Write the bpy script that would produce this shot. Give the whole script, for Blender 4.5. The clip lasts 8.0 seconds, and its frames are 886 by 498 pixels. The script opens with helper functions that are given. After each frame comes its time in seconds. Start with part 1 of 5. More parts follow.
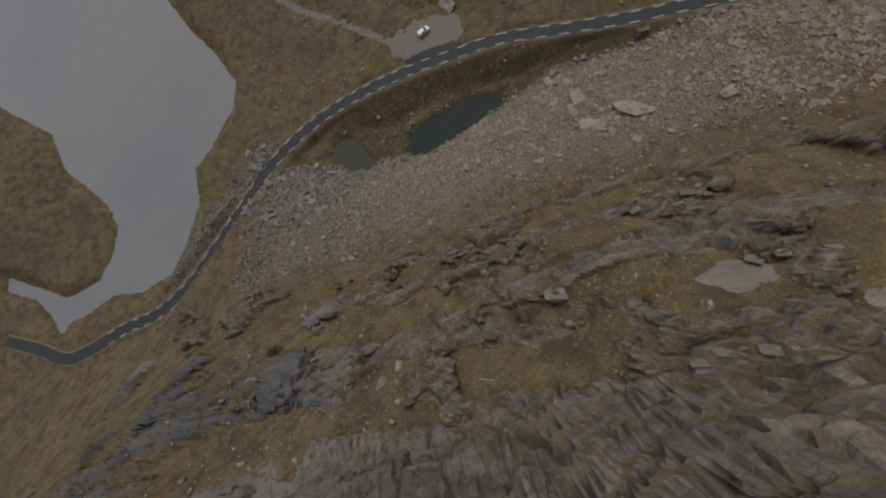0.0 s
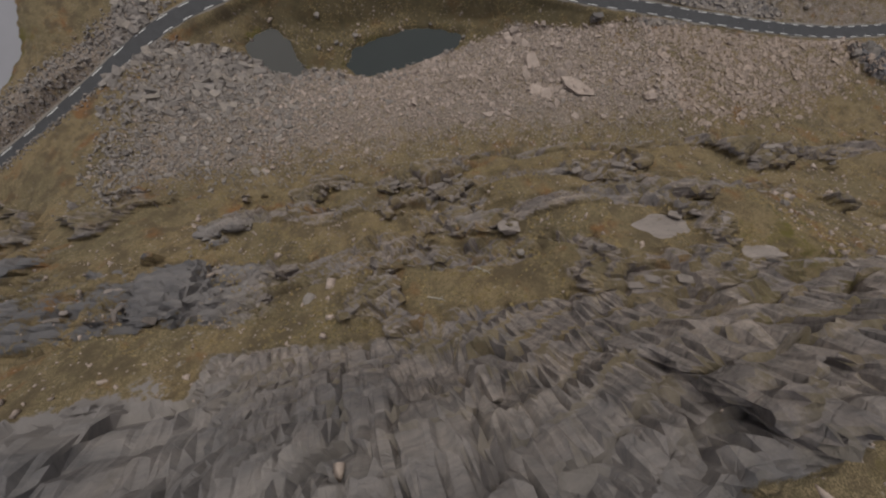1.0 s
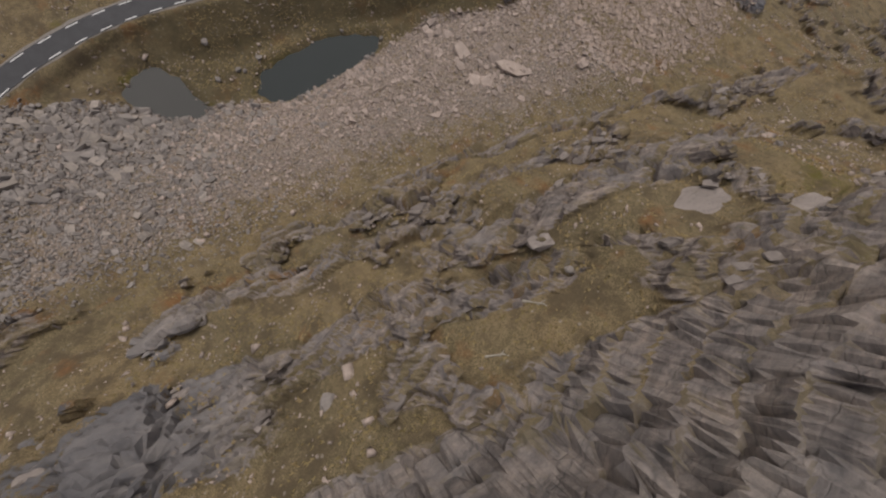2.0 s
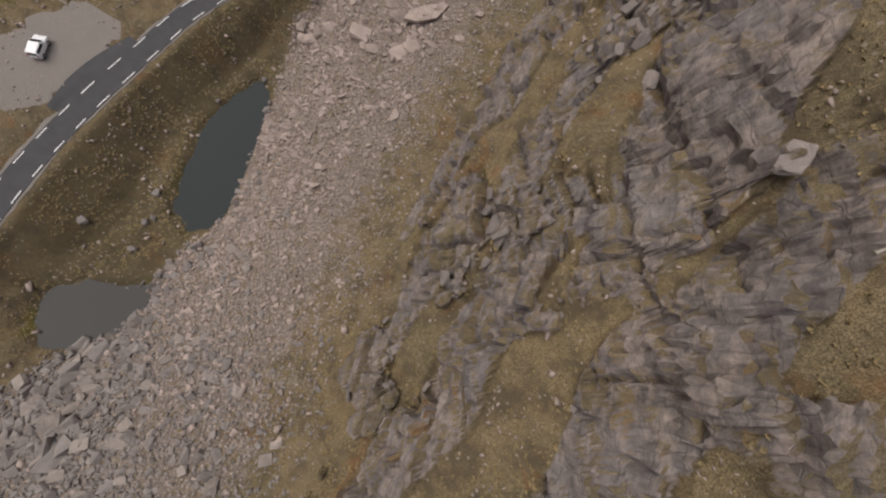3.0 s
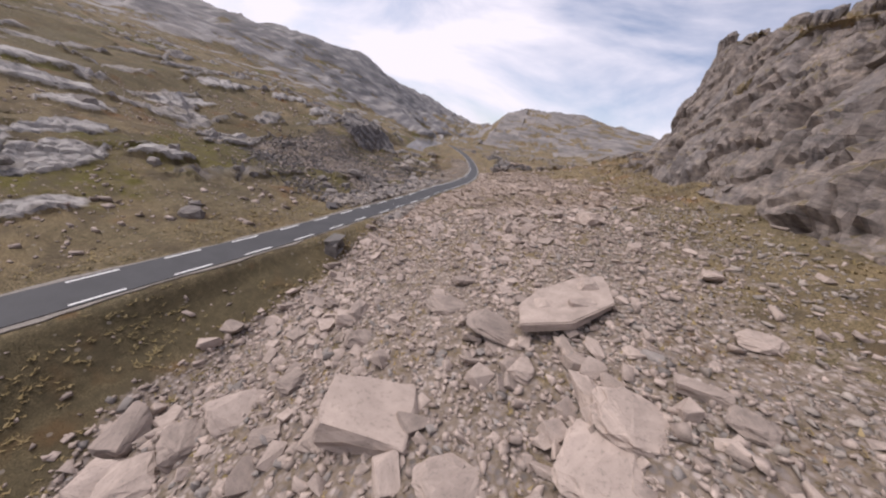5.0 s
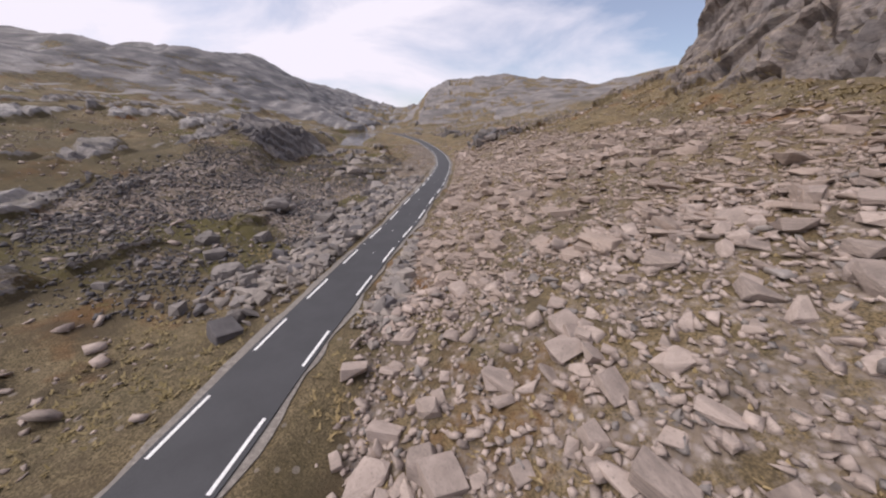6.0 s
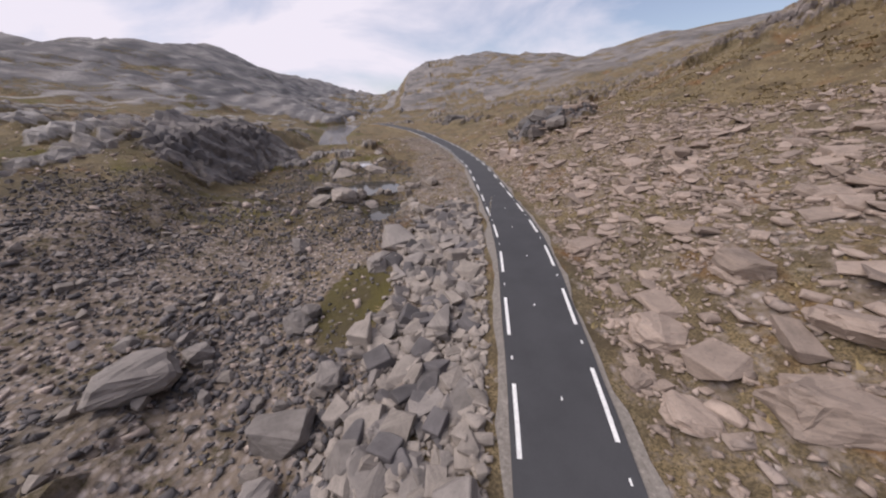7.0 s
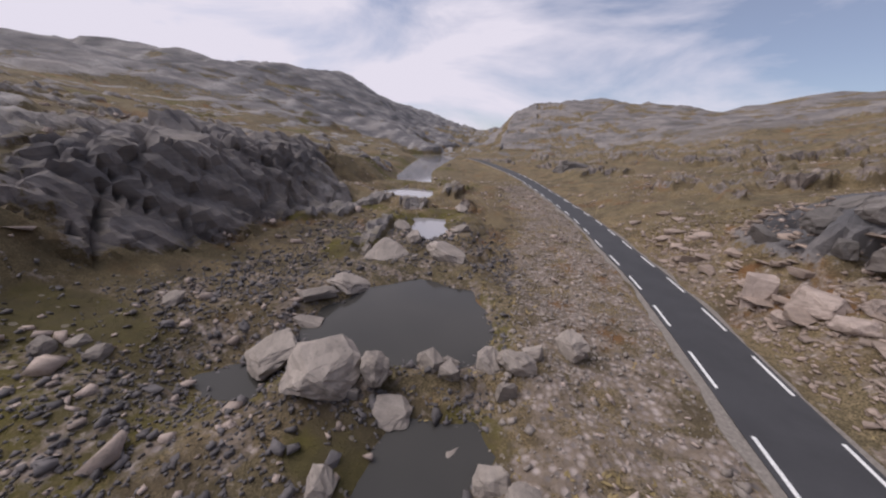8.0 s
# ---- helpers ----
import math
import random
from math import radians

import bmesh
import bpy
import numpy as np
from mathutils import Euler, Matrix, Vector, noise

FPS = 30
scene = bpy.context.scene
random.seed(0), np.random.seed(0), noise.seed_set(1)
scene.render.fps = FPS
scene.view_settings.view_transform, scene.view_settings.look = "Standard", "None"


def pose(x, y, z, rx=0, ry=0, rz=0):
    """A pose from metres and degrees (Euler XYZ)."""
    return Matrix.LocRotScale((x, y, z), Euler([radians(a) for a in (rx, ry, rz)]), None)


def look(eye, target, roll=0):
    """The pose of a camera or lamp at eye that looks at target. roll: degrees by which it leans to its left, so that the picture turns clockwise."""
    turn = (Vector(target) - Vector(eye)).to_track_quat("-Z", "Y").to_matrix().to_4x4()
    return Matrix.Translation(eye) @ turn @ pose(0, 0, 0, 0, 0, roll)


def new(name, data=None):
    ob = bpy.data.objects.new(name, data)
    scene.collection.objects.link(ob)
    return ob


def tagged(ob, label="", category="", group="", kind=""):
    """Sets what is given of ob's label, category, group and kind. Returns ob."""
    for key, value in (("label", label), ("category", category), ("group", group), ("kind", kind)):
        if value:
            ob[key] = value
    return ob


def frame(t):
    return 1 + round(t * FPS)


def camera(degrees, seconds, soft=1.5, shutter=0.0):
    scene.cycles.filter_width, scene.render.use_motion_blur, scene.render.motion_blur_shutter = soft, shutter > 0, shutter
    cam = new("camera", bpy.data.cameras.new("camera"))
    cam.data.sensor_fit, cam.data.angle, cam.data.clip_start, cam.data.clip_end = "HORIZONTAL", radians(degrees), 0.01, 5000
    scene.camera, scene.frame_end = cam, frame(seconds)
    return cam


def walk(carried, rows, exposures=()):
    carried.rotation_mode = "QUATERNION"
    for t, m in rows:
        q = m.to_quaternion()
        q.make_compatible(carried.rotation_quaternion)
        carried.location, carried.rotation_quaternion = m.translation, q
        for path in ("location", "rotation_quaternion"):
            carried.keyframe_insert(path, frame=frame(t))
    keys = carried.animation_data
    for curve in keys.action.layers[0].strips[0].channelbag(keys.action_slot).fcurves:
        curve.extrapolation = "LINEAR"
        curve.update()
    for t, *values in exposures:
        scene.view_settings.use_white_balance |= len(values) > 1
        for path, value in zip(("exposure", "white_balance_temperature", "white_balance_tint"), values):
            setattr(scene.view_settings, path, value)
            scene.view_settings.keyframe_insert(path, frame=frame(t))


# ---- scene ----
cam = camera(110, 8.0, soft=2.2)
PATH = [
    (0.0, (60.25, -68.57, 84.65), (56.64, -71.04, 65.14), -47.62),
    (0.5, (62.25, -71.50, 84.19), (58.62, -71.06, 64.53), -1.45),
    (1.0, (64.02, -74.67, 82.13), (63.68, -71.75, 62.35), 78.59),
    (1.2, (63.73, -76.37, 81.21), (64.32, -72.94, 61.51), 94.75),
    (2.3, (54.35, -81.03, 71.57), (55.53, -74.62, 52.66), 65.16),
    (2.5, (51.24, -82.19, 69.36), (53.35, -75.88, 50.50), 61.82),
    (3.0, (44.38, -82.24, 59.93), (46.71, -76.19, 41.01), 51.73),
    (3.5, (37.51, -79.98, 49.03), (40.54, -72.88, 30.58), 44.82),
    (4.0, (34.27, -69.50, 36.60), (34.49, -57.00, 20.99), 22.58),
    (4.5, (27.33, -60.93, 25.19), (24.24, -44.02, 14.97), 21.92),
    (5.0, (18.31, -45.63, 18.26), (15.49, -27.10, 11.27), 13.71),
    (5.2, (14.78, -39.96, 16.77), (13.09, -21.13, 10.26), 8.32),
    (6.3, (2.01, -6.21, 13.99), (1.85, 12.11, 5.98), -0.32),
    (6.5, (0.04, -0.10, 14.26), (0.04, 18.13, 6.03), -0.56),
    (7.0, (-3.92, 13.29, 14.11), (-3.53, 31.50, 5.84), -3.67),
    (7.5, (-6.44, 27.64, 14.05), (-5.19, 45.89, 5.97), -5.00),
    (8.0, (-7.75, 43.04, 14.42), (-12.06, 61.50, 8.03), 3.00),
]
walk(cam, [(t, look(eye, target, roll)) for t, eye, target, roll in PATH],
     exposures=[(0.0, -1.17, 6350, 3), (0.5, -0.86, 6400, 5), (1.0, -0.72, 6480, 7), (2.4, -0.40, 6600, 11), (3.5, -0.22, 6550, 12), (4.4, 0.11, 6350, 15), (5.2, 0.13, 6300, 16), (7.0, -0.05, 6300, 16), (7.5, -0.05, 6300, 16), (8.0, -0.22, 6200, 16)])

# ---- light: a bright, thinly clouded mountain sky with a soft sun ----
world = bpy.data.worlds.new("sky")
scene.world = world
world.use_nodes = True
wt = world.node_tree
wt.nodes.clear()
w_out = wt.nodes.new("ShaderNodeOutputWorld")
w_bg = wt.nodes.new("ShaderNodeBackground")
w_sky = wt.nodes.new("ShaderNodeTexSky")
w_sky.sky_type = "NISHITA"
w_sky.sun_disc = False
SUN_EL, SUN_AZ = radians(54), radians(-95)
w_sky.sun_elevation = SUN_EL
w_sky.sun_rotation = SUN_AZ
w_sky.altitude = 900
w_tc = wt.nodes.new("ShaderNodeTexCoord")
w_map = wt.nodes.new("ShaderNodeMapping")
w_map.inputs["Scale"].default_value = (1.6, 1.6, 4.5)
w_noise = wt.nodes.new("ShaderNodeTexNoise")
w_noise.inputs["Scale"].default_value = 1.25
w_noise.inputs["Detail"].default_value = 7
w_noise.inputs["Roughness"].default_value = 0.55
w_noise.inputs["Distortion"].default_value = 0.4
w_ramp = wt.nodes.new("ShaderNodeValToRGB")
w_ramp.color_ramp.elements[0].position = 0.38
w_ramp.color_ramp.elements[0].color = (0.2, 0.2, 0.2, 1)
w_ramp.color_ramp.elements[1].position = 0.62
w_mix = wt.nodes.new("ShaderNodeMix")
w_mix.data_type = "RGBA"
w_scale = wt.nodes.new("ShaderNodeMix")
w_scale.data_type = "RGBA"
w_scale.blend_type = "MULTIPLY"
w_scale.inputs[0].default_value = 1.0
w_scale.inputs[7].default_value = (0.105, 0.105, 0.105, 1)
wt.links.new(w_sky.outputs[0], w_scale.inputs[6])
wt.links.new(w_tc.outputs["Generated"], w_map.inputs[0])
wt.links.new(w_map.outputs[0], w_noise.inputs["Vector"])
w_dir = wt.nodes.new("ShaderNodeSeparateXYZ")
wt.links.new(w_tc.outputs["Generated"], w_dir.inputs[0])
w_bank = wt.nodes.new("ShaderNodeMath")
w_bank.operation = "MULTIPLY_ADD"
w_bank.inputs[1].default_value = -0.16
wt.links.new(w_dir.outputs[0], w_bank.inputs[0])
wt.links.new(w_noise.outputs[0], w_bank.inputs[2])
wt.links.new(w_bank.outputs[0], w_ramp.inputs[0])
wt.links.new(w_ramp.outputs[0], w_mix.inputs[0])
wt.links.new(w_scale.outputs[2], w_mix.inputs[6])
w_mix.inputs[7].default_value = (0.86, 0.82, 0.87, 1)
wt.links.new(w_mix.outputs[2], w_bg.inputs[0])
w_bg.inputs[1].default_value = 1.05
wt.links.new(w_bg.outputs[0], w_out.inputs[0])

sun = new("sun", bpy.data.lights.new("sun", "SUN"))
sun.data.energy = 3.0
sun.data.angle = radians(50)
sun.data.color = (1.0, 0.93, 0.84)
sun_dir = Vector((math.sin(SUN_AZ) * math.cos(SUN_EL), math.cos(SUN_AZ) * math.cos(SUN_EL), math.sin(SUN_EL)))
sun.matrix_world = look(sun_dir * 300, (0, 0, 0))


# ---- materials ----
def material(name):
    m = bpy.data.materials.new(name)
    m.use_nodes = True
    nt = m.node_tree
    return m, nt, nt.nodes["Principled BSDF"]


def node(nt, kind, **values):
    n = nt.nodes.new(kind)
    for key, value in values.items():
        n.inputs[key.replace("_", " ")].default_value = value
    return n


def noise_node(nt, vec, scale, detail=6.0, rough=0.6, dist=0.0):
    n = node(nt, "ShaderNodeTexNoise", Scale=scale, Detail=detail, Roughness=rough, Distortion=dist)
    if vec is not None:
        nt.links.new(vec, n.inputs["Vector"])
    return n.outputs[0]


def ramp(nt, fac, *stops):
    r = nt.nodes.new("ShaderNodeValToRGB")
    els = r.color_ramp.elements
    while len(els) < len(stops):
        els.new(0.5)
    for e, (p, c) in zip(els, stops):
        e.position = p
        e.color = (*c, 1) if len(c) == 3 else c
    nt.links.new(fac, r.inputs[0])
    return r.outputs[0]


def mix(nt, fac, a, b, mode="MIX"):
    m = nt.nodes.new("ShaderNodeMix")
    m.data_type, m.blend_type = "RGBA", mode
    for value, socket in ((fac, m.inputs[0]), (a, m.inputs[6]), (b, m.inputs[7])):
        if isinstance(value, bpy.types.NodeSocket):
            nt.links.new(value, socket)
        elif isinstance(value, tuple):
            socket.default_value = (*value, 1)
        else:
            socket.default_value = value
    return m.outputs[2]


def math_node(nt, op, a, b=0.0, clamp=False):
    m = nt.nodes.new("ShaderNodeMath")
    m.operation, m.use_clamp = op, clamp
    for value, socket in ((a, m.inputs[0]), (b, m.inputs[1])):
        if isinstance(value, bpy.types.NodeSocket):
            nt.links.new(value, socket)
        else:
            socket.default_value = value
    return m.outputs[0]


def bump(nt, bsdf, height, strength, distance):
    b = node(nt, "ShaderNodeBump", Strength=strength, Distance=distance)
    nt.links.new(height, b.inputs["Height"])
    nt.links.new(b.outputs[0], bsdf.inputs["Normal"])


def mapped(nt, scale=(1, 1, 1), rot=(0, 0, 0), coords="Object"):
    tc = nt.nodes.new("ShaderNodeTexCoord")
    mp = nt.nodes.new("ShaderNodeMapping")
    mp.inputs["Scale"].default_value = scale
    mp.inputs["Rotation"].default_value = rot
    nt.links.new(tc.outputs[coords], mp.inputs[0])
    return mp.outputs[0]


def cracks(nt, vec, scale, width):
    """Thin dark joints between plates of rock."""
    v = nt.nodes.new("ShaderNodeTexVoronoi")
    v.feature = "DISTANCE_TO_EDGE"
    v.inputs["Scale"].default_value = scale
    warp = nt.nodes.new("ShaderNodeVectorMath")
    warp.operation = "ADD"
    n = node(nt, "ShaderNodeTexNoise", Scale=scale * 1.6, Detail=4.0)
    nt.links.new(vec, n.inputs["Vector"])
    soft = nt.nodes.new("ShaderNodeVectorMath")
    soft.operation = "SCALE"
    soft.inputs["Scale"].default_value = 0.5 / scale
    nt.links.new(n.outputs["Color"], soft.inputs[0])
    nt.links.new(vec, warp.inputs[0])
    nt.links.new(soft.outputs[0], warp.inputs[1])
    nt.links.new(warp.outputs[0], v.inputs["Vector"])
    return ramp(nt, v.outputs["Distance"], (0.0, (0, 0, 0)), (width, (1, 1, 1)))


def rock_colour(nt, plain, strata):
    """Pinkish grey gneiss: pale weathered faces, dark lichen, thin foliation."""
    big = noise_node(nt, plain, 0.12, 5, 0.6, 0.5)
    mid = noise_node(nt, plain, 0.9, 7, 0.68)
    fine = noise_node(nt, plain, 7.0, 6, 0.7)
    band = noise_node(nt, strata, 1.0, 6, 0.65, 0.6)
    base = ramp(nt, mid, (0.33, (0.075, 0.067, 0.063)), (0.48, (0.215, 0.183, 0.165)), (0.64, (0.40, 0.335, 0.292)))
    base = mix(nt, 0.45, base, ramp(nt, band, (0.36, (0.085, 0.076, 0.073)), (0.5, (0.225, 0.193, 0.175)), (0.62, (0.38, 0.32, 0.28))))
    base = mix(nt, ramp(nt, big, (0.45, (0, 0, 0)), (0.65, (0.5, 0.5, 0.5))), base, (0.215, 0.205, 0.21))
    streak = noise_node(nt, strata, 5.5, 6, 0.7, 0.3)
    base = mix(nt, ramp(nt, streak, (0.34, (0.45, 0.45, 0.45)), (0.48, (0, 0, 0))), base, (0.085, 0.077, 0.076))
    base = mix(nt, ramp(nt, streak, (0.54, (0, 0, 0)), (0.7, (0.3, 0.3, 0.3))), base, (0.42, 0.36, 0.32))
    joints = cracks(nt, strata, 0.4, 0.022)
    base = mix(nt, joints, mix(nt, 0.55, base, (0.06, 0.055, 0.054)), base)
    plates = nt.nodes.new("ShaderNodeTexVoronoi")
    plates.inputs["Scale"].default_value = 0.8
    plates.feature = "SMOOTH_F1"
    nt.links.new(strata, plates.inputs["Vector"])
    tone = nt.nodes.new("ShaderNodeSeparateColor")
    nt.links.new(plates.outputs["Color"], tone.inputs[0])
    base = mix(nt, 0.5, base, ramp(nt, tone.outputs[0], (0.0, (0.6, 0.6, 0.64)), (0.5, (0.86, 0.86, 0.87)), (1.0, (1.1, 1.05, 1.0))), "MULTIPLY")
    lichen = ramp(nt, fine, (0.54, (0, 0, 0)), (0.68, (0.45, 0.45, 0.45)))
    base = mix(nt, lichen, base, (0.085, 0.085, 0.08))
    return base, mid, fine, mix(nt, 0.4, mix(nt, 0.5, band, streak), joints)


def make_ground():
    m, nt, b = material("mountain_ground")
    plain = mapped(nt)
    strata = mapped(nt, (0.27, 0.33, 1.4), (0.35, 0.55, 0.2))
    rock, mid, fine, band = rock_colour(nt, plain, strata)
    own = nt.nodes.new("ShaderNodeVertexColor")
    own.layer_name = "cover"
    broad = noise_node(nt, mapped(nt, (0.02, 0.02, 0.11), (0.12, 0.1, 0.0)), 1.0, 8, 0.72, 0.6)
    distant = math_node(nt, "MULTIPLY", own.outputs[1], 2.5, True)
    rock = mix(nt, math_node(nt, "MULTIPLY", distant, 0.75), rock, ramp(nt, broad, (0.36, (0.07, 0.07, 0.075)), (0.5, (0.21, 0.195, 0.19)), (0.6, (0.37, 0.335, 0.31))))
    # dark share tints rock blue-grey; on the far hills this paints in haze
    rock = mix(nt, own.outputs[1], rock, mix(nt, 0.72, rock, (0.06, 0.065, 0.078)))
    veg = nt.nodes.new("ShaderNodeVertexColor")
    veg.layer_name = "veg"
    veg_is = nt.nodes.new("ShaderNodeSeparateColor")
    nt.links.new(veg.outputs[0], veg_is.inputs[0])
    rock = mix(nt, math_node(nt, "MULTIPLY", veg_is.outputs[0], 0.75), rock, ramp(nt, mid, (0.32, (0.14, 0.13, 0.125)), (0.46, (0.38, 0.355, 0.335)), (0.66, (0.52, 0.49, 0.46))))
    big = noise_node(nt, plain, 0.07, 5, 0.62, 0.4)
    tuft = noise_node(nt, plain, 2.3, 7, 0.72)
    blade = noise_node(nt, plain, 11.0, 4, 0.7)
    grass = ramp(nt, big, (0.33, (0.105, 0.092, 0.052)), (0.47, (0.185, 0.147, 0.082)), (0.58, (0.262, 0.192, 0.102)), (0.72, (0.16, 0.115, 0.062)))
    grass = mix(nt, ramp(nt, tuft, (0.38, (0, 0, 0)), (0.66, (0.9, 0.9, 0.9))), grass, (0.325, 0.25, 0.15))
    grass = mix(nt, ramp(nt, blade, (0.40, (0.85, 0.85, 0.85)), (0.6, (0, 0, 0))), grass, (0.055, 0.045, 0.026))
    gravel_n = nt.nodes.new("ShaderNodeTexVoronoi")
    gravel_n.inputs["Scale"].default_value = 3.2
    nt.links.new(plain, gravel_n.inputs["Vector"])
    sep = nt.nodes.new("ShaderNodeSeparateColor")
    nt.links.new(gravel_n.outputs["Color"], sep.inputs[0])
    stones = ramp(nt, sep.outputs[0], (0.0, (0.11, 0.097, 0.09)), (0.5, (0.25, 0.21, 0.19)), (1.0, (0.40, 0.345, 0.315)))
    stones = mix(nt, ramp(nt, gravel_n.outputs["Distance"], (0.25, (0, 0, 0)), (0.6, (0.8, 0.8, 0.8))), stones, mix(nt, tuft, (0.09, 0.07, 0.05), (0.25, 0.195, 0.145)))
    att = nt.nodes.new("ShaderNodeVertexColor")
    att.layer_name = "cover"
    cover = nt.nodes.new("ShaderNodeSeparateColor")
    nt.links.new(att.outputs[0], cover.inputs[0])
    edge = math_node(nt, "MULTIPLY", math_node(nt, "SUBTRACT", mix(nt, 0.6, tuft, noise_node(nt, plain, 0.5, 6, 0.65)), 0.5), 2.4)
    wide = math_node(nt, "MULTIPLY", math_node(nt, "MULTIPLY", math_node(nt, "SUBTRACT", broad, 0.5), 3.0), distant)
    is_rock = ramp(nt, math_node(nt, "ADD", cover.outputs[0], math_node(nt, "ADD", edge, wide)), (0.42, (0, 0, 0)), (0.58, (1, 1, 1)))
    is_scree = ramp(nt, math_node(nt, "ADD", cover.outputs[1], edge), (0.4, (0, 0, 0)), (0.6, (1, 1, 1)))
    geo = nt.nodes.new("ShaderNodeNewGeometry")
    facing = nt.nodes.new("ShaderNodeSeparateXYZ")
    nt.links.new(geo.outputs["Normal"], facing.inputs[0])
    flatness = ramp(nt, math_node(nt, "ADD", facing.outputs[2], math_node(nt, "MULTIPLY", edge, 0.5)), (0.60, (0, 0, 0)), (0.84, (1, 1, 1)))
    is_rock = math_node(nt, "MULTIPLY", is_rock, math_node(nt, "SUBTRACT", 1.0, math_node(nt, "MULTIPLY", math_node(nt, "MULTIPLY", flatness, 0.8), math_node(nt, "SUBTRACT", 1.0, math_node(nt, "MULTIPLY", own.outputs[1], 8.0, True)))))
    # mossy brown patches, weighted to upward faces to paint down their brightness
    dim_tops = noise_node(nt, plain, 0.3, 7, 0.68, 0.3)
    dim_tops = ramp(nt, math_node(nt, "ADD", dim_tops, math_node(nt, "MULTIPLY", math_node(nt, "SUBTRACT", facing.outputs[2], 0.6), 0.3)), (0.5, (0, 0, 0)), (0.62, (0.8, 0.8, 0.8)))
    dim_tops = math_node(nt, "MULTIPLY", dim_tops, math_node(nt, "SUBTRACT", 1.0, math_node(nt, "MAXIMUM", veg_is.outputs[0], distant)))
    rock = mix(nt, dim_tops, rock, mix(nt, tuft, (0.06, 0.052, 0.026), (0.17, 0.135, 0.072)))
    moss = ramp(nt, math_node(nt, "ADD", cover.outputs[2], edge), (0.45, (0, 0, 0)), (0.75, (1, 1, 1)))
    pebble = nt.nodes.new("ShaderNodeTexVoronoi")
    pebble.inputs["Scale"].default_value = 1.7
    nt.links.new(plain, pebble.inputs["Vector"])
    psep = nt.nodes.new("ShaderNodeSeparateColor")
    nt.links.new(pebble.outputs["Color"], psep.inputs[0])
    few = math_node(nt, "MULTIPLY", math_node(nt, "LESS_THAN", pebble.outputs["Distance"], 0.24), math_node(nt, "GREATER_THAN", psep.outputs[0], 0.8))
    rust = ramp(nt, noise_node(nt, plain, 0.16, 5, 0.6, 0.3), (0.57, (0, 0, 0)), (0.68, (0.8, 0.8, 0.8)))
    grass = mix(nt, rust, grass, mix(nt, tuft, (0.11, 0.05, 0.02), (0.24, 0.12, 0.05)))
    grass = mix(nt, moss, grass, mix(nt, tuft, (0.055, 0.052, 0.015), (0.155, 0.128, 0.036)))
    heath = ramp(nt, noise_node(nt, plain, 0.35, 6, 0.65), (0.47, (0, 0, 0)), (0.62, (0.8, 0.8, 0.8)))
    grass = mix(nt, heath, grass, (0.085, 0.066, 0.042))
    grass = mix(nt, math_node(nt, "MULTIPLY", veg_is.outputs[1], 0.62), grass, mix(nt, tuft, (0.035, 0.03, 0.017), (0.12, 0.098, 0.052)))
    grass = mix(nt, math_node(nt, "MULTIPLY", few, 0.45), grass, (0.33, 0.29, 0.255))
    col = mix(nt, is_scree, grass, stones)
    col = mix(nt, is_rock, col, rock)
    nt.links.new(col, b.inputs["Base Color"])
    b.inputs["Roughness"].default_value = 0.92
    b.inputs["Specular IOR Level"].default_value = 0.2
    h = mix(nt, is_rock, mix(nt, 0.5, tuft, blade), mix(nt, 0.6, band, fine))
    h = mix(nt, math_node(nt, "MULTIPLY", is_scree, 0.5), h, gravel_n.outputs["Distance"])
    bump(nt, b, h, 0.85, 0.25)
    return m


def make_stone(name, tint, dark=0.5):
    m, nt, b = material(name)
    geo = nt.nodes.new("ShaderNodeNewGeometry")
    info = nt.nodes.new("ShaderNodeObjectInfo")
    plain = mapped(nt)
    mid = noise_node(nt, plain, 1.3, 7, 0.7)
    fine = noise_node(nt, plain, 9.0, 6, 0.7)
    strata = noise_node(nt, mapped(nt, (0.8, 0.8, 5.0), (0.2, 0.3, 0.0)), 1.0, 5, 0.6, 0.5)
    rnd = math_node(nt, "FRACT", math_node(nt, "ADD", geo.outputs["Random Per Island"], info.outputs["Random"]))
    own = ramp(nt, rnd, (0.0, tuple(c * 0.36 for c in tint)), (0.45, tint), (1.0, tuple(min(1, c * 1.5) for c in tint)))
    tone = mix(nt, 0.45, own, ramp(nt, mid, (0.33, tuple(c * 0.5 for c in tint)), (0.55, tint), (0.75, tuple(c * 1.35 for c in tint))))
    tone = mix(nt, 0.35, tone, ramp(nt, strata, (0.35, tuple(c * 0.5 for c in tint)), (0.65, tuple(c * 1.3 for c in tint))))
    tone = mix(nt, ramp(nt, fine, (0.54, (0, 0, 0)), (0.7, (dark, dark, dark))), tone, (0.075, 0.072, 0.066))
    nt.links.new(tone, b.inputs["Base Color"])
    b.inputs["Roughness"].default_value = 0.88
    b.inputs["Specular IOR Level"].default_value = 0.25
    bump(nt, b, mix(nt, 0.5, strata, mix(nt, 0.5, mid, fine)), 0.8, 0.12)
    return m


def make_asphalt():
    m, nt, b = material("asphalt")
    plain = mapped(nt)
    grit = noise_node(nt, plain, 40, 3, 0.7)
    patch = noise_node(nt, plain, 0.5, 5, 0.6)
    c = ramp(nt, patch, (0.35, (0.032, 0.032, 0.036)), (0.65, (0.048, 0.048, 0.053)))
    c = mix(nt, 0.35, c, ramp(nt, grit, (0.3, (0.025, 0.025, 0.027)), (0.7, (0.075, 0.075, 0.078))))
    nt.links.new(c, b.inputs["Base Color"])
    b.inputs["Roughness"].default_value = 0.78
    bump(nt, b, grit, 0.3, 0.01)
    return m


